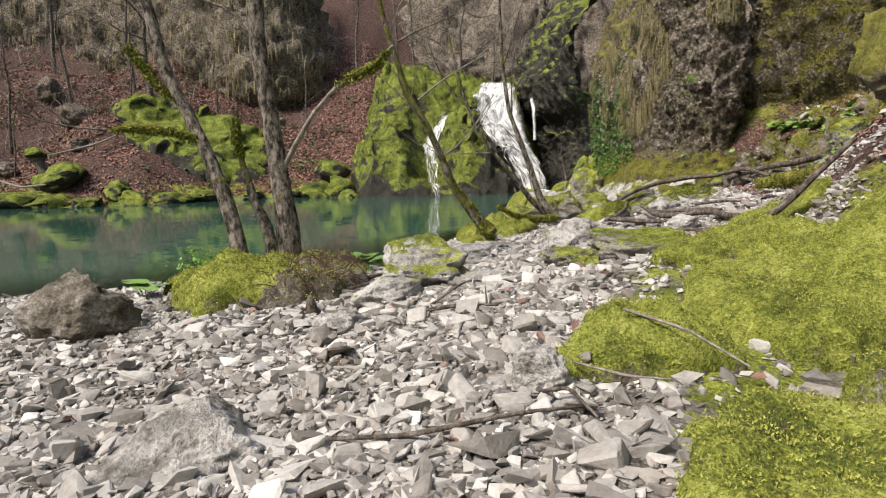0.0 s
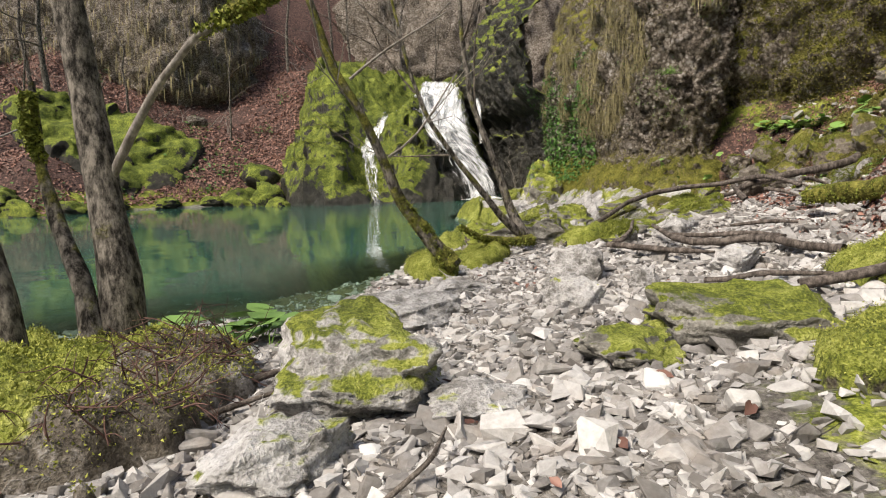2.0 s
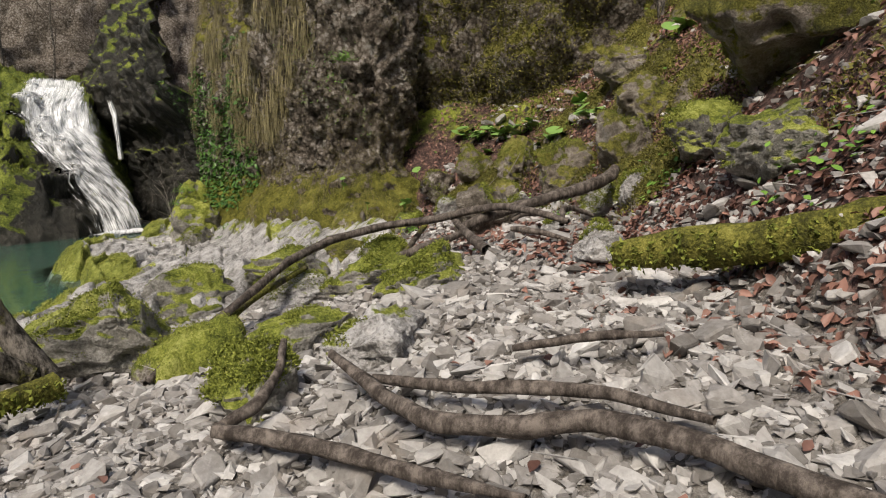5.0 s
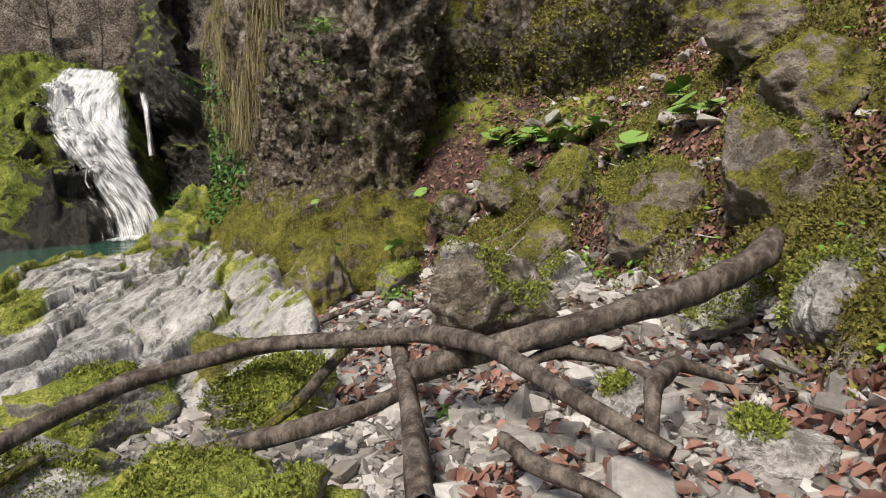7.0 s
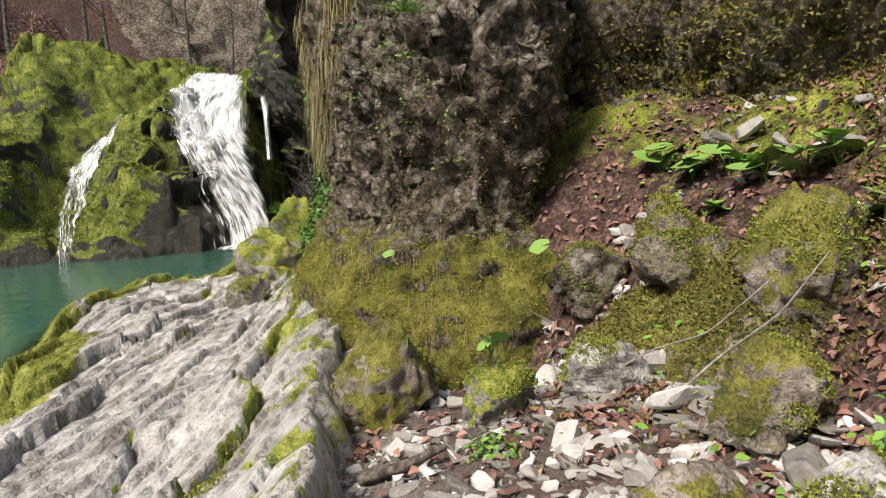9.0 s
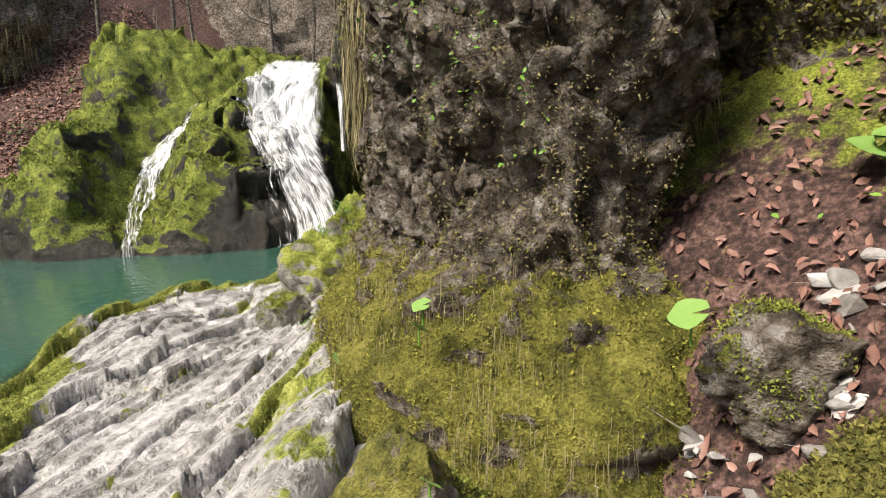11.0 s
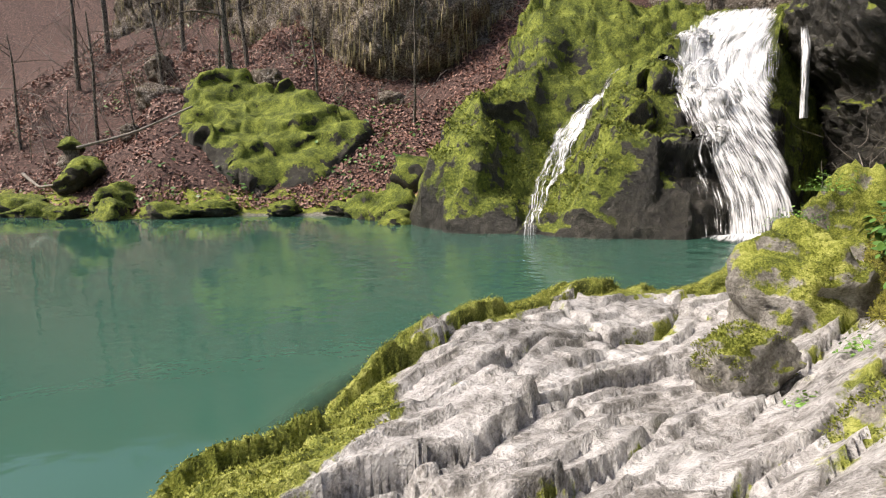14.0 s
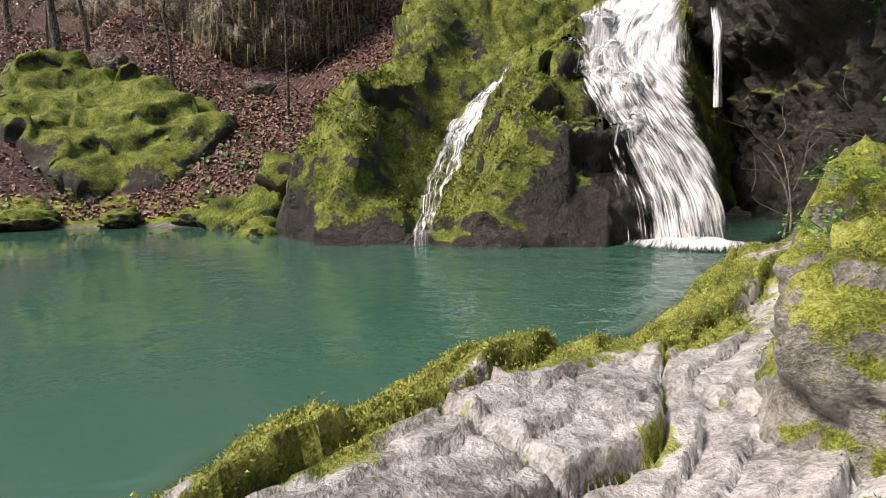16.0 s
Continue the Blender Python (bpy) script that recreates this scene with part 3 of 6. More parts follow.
patch("mossy_far_rock", axis((-20.5, -9.8, 0.09)), axis((30.0, 36.8, 0.07)), left_mound_z, FAR_MOSS, "long moss-covered rock shelf on the leafy far bank", "rock", lumps=0.2, k=80, wild=0.7)
cliff("cliff_above_far_bank", [(-34, 38), (-26, 40.5), (-19, 39.8), (-13.4, 38.6), (-11.9, 39.3), (-11.0, 41.5), (-10.5, 46)], (3.0, 17.0),
      [(3, -0.6), (5.4, -0.3), (6.2, 0.4), (9, 0.5), (13, -0.8), (17, -3)], 0.2, "grey-brown limestone cliff above the far bank", rough=0.8, k=12, mossfun=lambda x, y, z: -0.35 + 0 * x)
cliff("cliff_upstream", [(-18, 50), (-9.0, 51), (-3, 47), (4, 46.5), (10, 49), (18, 50), (28, 44)], (5.0, 24.0), [(5, 0.5), (8, 0.2), (13, -1.5), (24, -8)], 0.3, "brown rock ledges upstream of the waterfall", rough=0.9, k=15, mossfun=lambda x, y, z: -0.3 + 0 * x)

OUT_X, OUT_Y = axis((0.3, 5.6, 0.023)), axis((12.6, 26.5, 0.032))


def slabs(u, v, k):
    """Beds of tilted blocks with straight broken edges: a height about 0 and the distance to the nearest joint."""
    i = np.floor(u)
    fu = u - i
    j = np.floor(v + 7 * cellhash(i, 0 * i, 0 * i, k))
    fv = v + 7 * cellhash(i, 0 * i, 0 * i, k) - j
    ra, rb, rc = (cellhash(i, j, 0 * i, k + q) for q in (1, 2, 3))
    z = (fu - 0.5) * (0.25 + 0.9 * ra) + (rb - 0.5) * 0.9 + (fv - 0.5) * (rc - 0.5) * 1.0
    return z, np.minimum(np.minimum(fu, 1 - fu), np.minimum(fv, 1 - fv) + 0.3 * (rc > 0.6))


def outcrop_z(x, y):
    d, _ = line_distance(x, y, POOL, True)
    s = np.where(inside(x, y, POOL), -d, d)
    wob = 0.35 * fbm(x * 1.3, y * 1.3, 0, 3, 14)
    u, v = x * 0.98 - y * 0.22 + 0.5 * wob, y * 0.98 + x * 0.22 + 0.6 * wob
    slab, gap = slabs(u * 1.45 + 0.8 * fbm(x * 0.6, y * 0.6, 0, 2, 91), v * 0.75, 90)
    flake, chink = slabs(u * 4.7 + 0.6 * wob + 0.5 * slab, v * 2.3 - 0.9 * wob, 95)
    chip, nick = slabs(u * 11 + 2 * wob + flake, v * 6.5 - 2 * wob, 99)
    f_gap = np.minimum(gap, 1)
    plate = 0.13 * slab + 0.055 * flake + 0.008 * chip + 0.10 * fbm(x * 1.1, y * 0.8, 0, 4, 17)
    crack = -0.10 * (1 - smooth(0.0, 0.04, gap)) - 0.03 * (1 - smooth(0.0, 0.06, chink))
    ridge = 0.22 * np.exp(-((x - 2.0 - 0.05 * (y - 21)) / 0.6) ** 2) * smooth(19, 20.5, y) * (1 - smooth(22.6, 23.6, y))
    base = 0.36 - 0.1 * smooth(18.5, 21, y) + 0.18 * smooth(16.5, 13.5, y) * smooth(1.5, 3.5, x) + ridge + 0.45 * smooth(3.7, 4.9, x) + 0.3 * smooth(23.5, 25, y)
    edge = smooth(-0.5, 0.45, s + 0.25 * fbm(x * 1.6, y * 1.6, 0, 3, 19))
    z = (base + plate + crack) * edge + 0.02 * fbm(x * 6, y * 6, 0, 4, 16) - 0.012 * np.abs(fbm(u * 9, v * 6, 0, 3, 28)) - 0.9 * (1 - edge) ** 1.5
    z = z - 0.8 * smooth(4.72, 5.0, x + 0.2 * fbm(x * 2, y * 2, 0, 3, 26)) * smooth(16.5, 15.9, y)
    z = z - 1.3 * smooth(13.1, 12.62, y)
    z = z - 0.6 * smooth(13.4, 12.7, y) * smooth(2.6, 3.6, x)
    moss = 1.25 * smooth(0.85, 0.35, s + 0.5 * fbm(x * 0.9, y * 0.9, 0, 2, 24)) * smooth(-0.1, 0.06, z) + 0.5 * (1 - smooth(0.0, 0.09, f_gap)) * (fbm(x * 1.2, y * 1.2, 0, 2, 25) > -0.05) + 0.5 * smooth(3.7, 4.6, x) + 0.35 * smooth(23, 24.5, y) - 0.15
    return z, moss


patch("limestone_outcrop", OUT_X, OUT_Y, outcrop_z, LIMESTONE, "pale cracked limestone outcrop with yellow-green moss along the water", "rock", kind="structure")


# ---- waterfall ----
def ribbon(name, rows, n, mat, thin, parent, k=0, lift=0.0, label="", clings=0.0):
    """Running water between a left and a right edge, given from the top down."""
    rows = np.array(rows, float)
    left, right = spline(rows[:, :3], n), spline(rows[:, 3:6], n)
    across = np.linspace(0, 1, 40)
    v = left[:, None] * (1 - across[:, None]) + right[:, None] * across[:, None]
    drop = np.r_[0, np.cumsum(np.linalg.norm(np.diff((left + right) / 2, axis=0), axis=1))]
    bulge = 0.18 * np.sin(np.pi * across)[None, :] + 0.10 * fbm(across[None, :] * 7, drop[:, None] * 0.8, 0, 3, k)
    v[..., 1] -= bulge + lift
    if clings:
        for i in range(n):
            for j in range(40):
                hit, face, _, _ = ROCK_SURFACE.ray_cast(Vector((v[i, j, 0], v[i, j, 1], 20)), Vector((0, 0, -1)))
                if hit is not None:
                    skin = hit + face * clings
                    if clings < 0.1 or v[i, j, 2] < skin.z:
                        v[i, j] = skin
    fade = thin * np.minimum(1, np.minimum(across, 1 - across) / 0.18)[None, :] * np.ones((n, 1)) - thin + 0.1 * (1 - smooth(3.5, 7.0, drop))[:, None] - 0.2 * (1 - smooth(0.0, 0.4, drop))[:, None]
    me = mesh(name, v.reshape(-1, 3), grid_faces(n, 40), mat, attrs={"thick": fade})
    width = np.linalg.norm(right - left, axis=1)
    flow = np.stack([across[None, :] * width[:, None], drop[:, None] + 0 * across[None, :], 0 * v[..., 0]], -1)
    me.attributes.new("flow", "FLOAT_VECTOR", "POINT").data.foreach_set("vector", flow.astype(np.float32).ravel())
    return part(name, me, parent, label)


ROCK_SURFACE = BVHTree.FromPolygons([v.co.copy() for v in fall_rock.data.vertices], [tuple(q.vertices) for q in fall_rock.data.polygons])
fall = tagged(new("waterfall"), "white waterfall sliding over a mossy rock into the pool", "waterfall")
ribbon("main_cascade", [(-0.25, 38.8, 6.3, 1.9, 38.8, 6.2), (-0.35, 37.3, 5.6, 2.1, 37.3, 5.5), (-0.6, 36.4, 4.75, 2.3, 36.2, 4.65), (-0.5, 35.0, 3.65, 2.5, 34.9, 3.5),
                        (0.35, 33.4, 2.6, 2.72, 33.2, 2.45), (1.2, 32.0, 1.6, 3.05, 32.0, 1.58), (1.7, 31.2, 0.76, 3.3, 31.2, 0.79), (1.9, 30.7, -0.05, 3.45, 30.8, -0.05)], 150, FALL, 0.42, fall, 1, 0.12, clings=0.14)
ribbon("falling_veil", [(-0.3, 37.6, 5.9, 1.9, 37.6, 5.8), (-0.75, 36.2, 4.75, 2.3, 36.0, 4.7), (-0.75, 34.9, 3.8, 2.45, 34.7, 3.6), (0.1, 33.2, 2.7, 2.7, 33.0, 2.5),
                        (0.8, 31.6, 1.5, 3.1, 31.6, 1.5), (1.2, 30.9, 0.7, 3.35, 30.9, 0.7), (1.35, 30.5, -0.05, 3.5, 30.5, -0.05)], 120, VEIL, 0.25, fall, 3, 0.3, "broken outer strands of falling water", clings=0.26)
ribbon("side_stream", [(-0.6, 36.5, 4.9, -0.2, 36.1, 4.6), (-1.7, 35.9, 4.3, -1.2, 35.0, 4.0), (-2.6, 34.9, 3.5, -1.9, 34.0, 3.3), (-3.05, 33.3, 2.4, -2.2, 32.8, 2.3),
                       (-2.8, 32.0, 1.7, -1.95, 31.7, 1.6), (-2.5, 30.5, 0.9, -1.9, 30.3, 0.8), (-2.05, 29.2, 0.05, -1.6, 29.2, 0.0)], 110, RILL, 0.2, fall, 5, 0.0, clings=0.07)
ribbon("thin_spout", [(2.6, 36.0, 5.2, 2.85, 36.0, 5.2), (2.75, 35.4, 4.3, 3.0, 35.4, 4.3), (2.8, 35.2, 2.6, 3.05, 35.2, 2.6)], 40, RILL, 0.25, fall, 9)
fx, fy = np.meshgrid(np.linspace(-1, 1, 40), np.linspace(-1, 1, 30), indexing="ij")
fr = np.hypot(fx, fy)
fme = mesh("splash", np.stack([2.7 + 1.6 * fx, 30.5 + 1.1 * fy, 0.03 + 0.12 * np.exp(-5 * fr**2) * (1 + fbm(fx * 6, fy * 6))], -1).reshape(-1, 3), grid_faces(40, 30), FOAM, attrs={"thick": 0.5 - 0.8 * fr})
fme.attributes.new("flow", "FLOAT_VECTOR", "POINT").data.foreach_set("vector", np.stack([fx * 1.3, fy * 1.3, 0 * fx], -1).astype(np.float32).ravel())
part("splash_foam", fme, fall)


# ---- boulders ----
def ico(sub):
    bm = bmesh.new()
    bmesh.ops.create_icosphere(bm, subdivisions=sub, radius=1)
    v, f = np.array([p.co[:] for p in bm.verts]), np.array([[q.index for q in p.verts] for p in bm.faces])
    bm.free()
    return v, f


def rock_shape(sub, seed, flat=1.0, cuts=9, rough=0.2, cut_depth=(0.5, 0.9)):
    """An angular stone: a ball cut by random planes and worn."""
    v, f = ico(sub)
    rng = np.random.RandomState(seed)
    for _ in range(cuts):
        n = rng.normal(size=3)
        n /= np.linalg.norm(n)
        lim = rng.uniform(*cut_depth)
        over = np.maximum(0, v @ n - lim)
        v = v - over[:, None] * n * 0.93
    b = rough * fbm(v[:, 0] * 1.8 + seed, v[:, 1] * 1.8, v[:, 2] * 1.8, 4, seed) + rough * 0.45 * fbm(v[:, 0] * 6 + seed, v[:, 1] * 6, v[:, 2] * 9, 3, seed + 3)
    if sub > 3:
        b = b - rough * 0.35 * np.abs(fbm(v[:, 0] * 3.2 + seed, v[:, 1] * 3.2, v[:, 2] * 4.5, 3, seed + 8)) * 2
    v = v * (1 + b[:, None])
    v[:, 2] *= flat
    return v, f


def boulder(x, y, sx, sy, h, mat, label, seed, turn=0.0, sink=0.3, cuts=14, rough=0.34, sub=5, base=None, moss=0.0, category="rock", name="boulder", tilt=0.0):
    v, f = rock_shape(sub, seed, 1.0, cuts, rough)
    v = v / np.abs(v).max(0)
    zb = float(ground_z(np.array([x]), np.array([y]))[0]) if base is None else base
    half = h / (2 - 2 * sink)
    me = mesh(name, v * (sx / 2, sy / 2, half), f, mat, attrs={"moss": np.full(len(v), moss)})
    ob = new(name, me)
    ob.matrix_world = pose(x, y, zb + h - half, tilt, 0, turn)
    return tagged(ob, label, category)


ROCKS = [
    (-2.45, 5.2, 1.0, 0.8, 0.54, DARK_STONE, "dark rounded boulder with moss on its flank by the water", 3, 10, -0.1),
    (-0.42, 3.05, 0.75, 0.55, 0.26, LIMESTONE, "white limestone rock with a patch of moss", 4, 30, 0.0),
    (1.02, 3.35, 0.27, 0.24, 0.2, BOULDER, "small grey rock at the edge of the moss", 5, 0, -0.2),
    (0.2, 6.1, 0.95, 1.0, 0.44, BOULDER, "pale rock with moss on its crest and flank", 6, 20, 0.3),
    (-0.02, 5.35, 0.7, 0.5, 0.2, BOULDER, "low slanting grey rock with thin moss", 57, 35, 0.0),
    (0.72, 5.7, 0.45, 0.45, 0.12, LIMESTONE, "flat pale stone sunk in the gravel", 58, 15, 0.1),
    (-0.2, 4.75, 0.55, 0.5, 0.16, BOULDER, "low layered grey rock lying in the gravel", 16, 50, -0.1),
    (2.2, 6.4, 1.1, 0.75, 0.32, MOSSY, "low boulder covered in yellow-green moss", 7, 0, 0.1),
    (1.5, 6.1, 0.6, 0.5, 0.18, MOSSY, "low stone half covered in moss", 17, 40, 0.0),
    (1.88, 9.0, 0.62, 0.55, 0.32, BOULDER, "rounded grey boulder with small holes", 8, 0, -0.35),
    (1.5, 7.45, 0.5, 0.42, 0.26, BOULDER, "square grey rock with moss on one side", 9, 15, 0.0),
    (2.2, 8.05, 0.3, 0.26, 0.2, BOULDER, "small pointed grey rock in the gravel", 10, 0, -0.3),
    (3.0, 8.3, 0.46, 0.4, 0.24, BOULDER, "grey mossy rock beside a root", 11, 0, -0.05),
    (2.0, 12.2, 1.2, 1.7, 0.62, MOSSY, "large tilted slab with moss at the foot of a tree", 12, 35, -0.05),
    (1.35, 12.6, 0.9, 0.8, 0.42, MOSS_BED, "bright green mossy rock beside the pool", 13, 0, 0.1),
    (0.75, 9.3, 0.9, 0.8, 0.16, LIMESTONE, "pale flat rock at the water edge", 15, 60, -0.2),
    (0.3, 8.0, 1.1, 1.0, 0.22, LIMESTONE, "pale cracked limestone slab by the pool", 14, 20, -0.1),
    (5.2, 15.95, 0.8, 0.75, 0.85, OLIVE_STONE, "upright block wrapped in olive moss", 18, 10, 0.35),
    (5.55, 12.8, 0.82, 0.72, 0.62, DARK_STONE, "craggy brown boulder with moss on its shoulders", 19, 0, 0.0),
    (4.3, 13.5, 0.55, 0.5, 0.34, OLIVE_STONE, "pointed mossy boulder below the cliff", 20, 0, 0.3),
    (4.6, 13.5, 0.75, 0.5, 0.22, LIMESTONE, "tilted pale limestone slab below the cliff", 21, -20, -0.2),
    (5.35, 11.5, 0.3, 0.22, 0.16, LIMESTONE, "white stone lying against a root", 22, 10, -0.6),
    (3.72, 20.85, 0.66, 0.62, 0.48, MOSSY, "round boulder with a cap of moss", 23, 0, -0.1),
    (3.95, 22.6, 1.4, 1.6, 1.15, MOSSY, "moss-grown rock hump below the cliff", 24, 0, 0.15),
    (4.3, 25.0, 1.6, 2.4, 1.6, MOSSY, "moss-grown rock beside the waterfall pool", 25, 0, 0.2),
    (4.55, 19.6, 1.0, 1.3, 0.5, MOSSY, "mossy hump at the foot of the cliff", 26, 0, 0.1),
    (6.35, 11.95, 0.5, 0.45, 0.3, BOULDER, "grey rock among dead leaves", 27, 0, 0.0),
    (6.9, 13.1, 0.8, 0.7, 0.55, OLIVE_STONE, "olive mossy rock on the leaf slope", 28, 0, 0.3),
    (7.5, 12.5, 0.9, 0.8, 0.6, OLIVE_STONE, "olive mossy rock on the leaf slope", 29, 40, 0.3),
    (6.55, 14.0, 0.5, 0.45, 0.4, OLIVE_STONE, "small mossy rock under the leaf ledge", 30, 0, 0.2),
    (3.3, 10.3, 0.7, 0.5, 0.26, BOULDER, "flat grey rock with moss between roots", 34, 20, 0.05),
    (2.65, 10.2, 0.5, 0.45, 0.3, MOSSY, "small mossy rock under a root", 35, 0, 0.1),
    (3.0, 11.1, 0.8, 0.6, 0.28, MOSSY, "mossy rock under a root", 36, 0, 0.0),
    (4.1, 11.4, 0.9, 0.6, 0.3, MOSSY, "mossy rock hump under the roots", 37, 20, 0.15),
    (7.0, 10.3, 2.0, 1.9, 1.35, OLIVE_STONE, "tall mossy rock standing on the slope", 31, 0, 0.6),
    (5.6, 9.7, 0.8, 0.7, 0.4, MOSSY, "mossy stone above the fallen log", 32, 35, 0.2),
    (6.1, 10.6, 0.9, 0.6, 0.42, MOSSY, "yellow-green mossy stone on the slope", 33, 30, 0.2),
    (6.9, 12.2, 1.0, 0.8, 0.6, OLIVE_STONE, "olive mossy hump above the thick root", 40, 10, 0.3),
    (7.2, 14.5, 0.9, 0.7, 0.6, OLIVE_STONE, "mossy rock below the leaf ledge", 41, 60, 0.3),
    (7.0, 15.3, 0.8, 0.7, 0.55, OLIVE_STONE, "mossy rock below the leaf ledge", 42, 20, 0.25),
    (6.7, 15.9, 0.7, 0.6, 0.5, CLIFF, "brown rock under the overhang", 43, 0, 0.0),
    (6.35, 13.3, 0.45, 0.4, 0.28, BOULDER, "grey stone among dead leaves", 44, 0, 0.0),
    (6.0, 13.6, 0.4, 0.36, 0.24, OLIVE_STONE, "small mossy stone among dead leaves", 45, 0, 0.2),
    (5.75, 15.1, 0.5, 0.42, 0.3, MOSSY, "small mossy rock beside a green herb", 46, 0, 0.2),
    (6.3, 14.9, 0.55, 0.45, 0.3, BOULDER, "grey rock under the leaf ledge", 47, 0, 0.0),
    (8.2, 13.4, 0.9, 0.8, 0.5, OLIVE_STONE, "mossy hump in the leaf slope", 48, 0, 0.3),
    (8.5, 12.0, 1.0, 0.9, 0.6, OLIVE_STONE, "mossy hump in the leaf slope", 49, 70, 0.3),
    (5.5, 11.05, 0.36, 0.3, 0.2, LIMESTONE, "pale stone beside the path", 50, 0, -0.1),
    (6.2, 11.4, 0.5, 0.36, 0.3, LIMESTONE, "pale grey stone on the slope foot", 51, 30, 0.0),
    (3.6, 13.2, 0.9, 0.7, 0.4, MOSSY, "mossy rock under the arched root", 52, 15, 0.1),
    (4.4, 12.7, 0.8, 0.5, 0.34, MOSSY, "mossy rock beneath the arched root", 53, 25, 0.2),
    (3.9, 12.0, 0.8, 0.6, 0.3, MOSSY, "mossy rock beneath the roots", 54, 0, 0.15),
    (4.45, 14.6, 0.8, 0.6, 0.3, LIMESTONE, "grey slab leaning on the outcrop", 55, 50, -0.05),
    (2.6, 13.4, 1.1, 0.9, 0.5, MOSSY, "mossy rock hump beside the outcrop", 56, 0, 0.1),
    (5.0, 10.5, 0.42, 0.36, 0.22, BOULDER, "grey rock in the gravel", 38, 0, -0.1),
    (3.4, 12.6, 0.9, 0.7, 0.36, BOULDER, "grey and mossy rock beside the outcrop", 39, 0, 0.1),
]
for bx, by, sx, sy, h, m, lab, seed, turn, moss in ROCKS:
    boulder(bx, by, sx, sy, h, m, lab, seed, turn, moss=moss)


# ---- moss beds on the right of the gravel, and the mound with trees ----
def cushion(name, x, y, sx, sy, h, seed, label, mat=MOSS_BED, turn=0.0, step=0.022, category="moss", moss=0.3, skirt=0.0):
    n = int(1.6 * max(sx, sy) / step)
    u, v = np.meshgrid(np.linspace(-1.6, 1.6, n), np.linspace(-1.6, 1.6, n), indexing="ij")
    r = np.hypot(u, v) * (1 + 0.5 * fbm(u * 1.6 + seed, v * 1.6, 0, 3, seed))
    px, py = u * sx / 2, v * sy / 2
    c, s = math.cos(radians(turn)), math.sin(radians(turn))
    wx_, wy_ = x + c * px - s * py, y + s * px + c * py
    dome = np.power(np.clip(1 - r**3, 0, 1), 0.6)
    z = ground_z(wx_, wy_) + h * dome * (1 + 0.5 * fbm(wx_ * 2, wy_ * 2, 0, 3, seed)) + dome * (0.07 * fbm(wx_ * 7, wy_ * 7, 0, 3, seed + 2) + 0.03 * fbm(wx_ * 22, wy_ * 22, 0, 2, seed + 5)) - 0.3 * smooth(0.9, 1.03, r)
    fa = grid_faces(n, n)
    keep = (r < 1.08).reshape(-1)[fa].all(1)
    return tagged(new(name, mesh(name, np.stack([wx_, wy_, z], -1).reshape(-1, 3), fa[keep], mat, attrs={"moss": moss + 0 * wx_ if not skirt else moss - skirt * smooth(-1.15, -0.8, wx_) * smooth(7.2, 6.4, wy_)})), label, category)


CUSHIONS = [(1.6, 3.75, 0.85, 0.75, 0.17, 1), (1.85, 2.5, 1.35, 1.05, 0.22, 2), (2.45, 4.35, 1.3, 1.3, 0.24, 3), (2.8, 3.1, 1.1, 1.1, 0.25, 4), (2.6, 5.6, 1.2, 0.9, 0.22, 5), (3.4, 5.0, 1.4, 1.8, 0.25, 6),
            (3.3, 2.0, 1.6, 1.6, 0.3, 7), (3.6, 7.2, 1.0, 1.3, 0.2, 8), (1.1, 10.9, 0.8, 1.3, 0.22, 9), (0.45, 10.6, 0.7, 1.6, 0.2, 10), (2.55, 11.6, 0.6, 0.7, 0.25, 11), (2.0, 1.2, 1.4, 1.2, 0.22, 12)]
for cx, cy, sx, sy, h, sd in CUSHIONS:
    cushion("moss_cushion", cx, cy, sx, sy, h, sd, "thick yellow-green moss cushion over stones", turn=sd * 37)
rng = np.random.RandomState(17)
for sd in range(26):
    cy = rng.uniform(10.4, 15.6)
    cx = float(np.interp(cy, [q[1] for q in FOOT], [q[0] for q in FOOT])) + 0.15 + 2.6 * rng.uniform() ** 1.3
    cushion("moss_cushion", cx, cy, rng.uniform(0.3, 0.8), rng.uniform(0.3, 0.6), rng.uniform(0.1, 0.26), 60 + sd, "olive-green moss cushion on the leaf slope", OLIVE_STONE, turn=sd * 53, moss=0.35)
cushion("tree_mound", -1.35, 6.25, 1.95, 2.0, 0.38, 30, "mossy earth mound carrying three slender trunks", turn=10, category="mound", skirt=1.3)


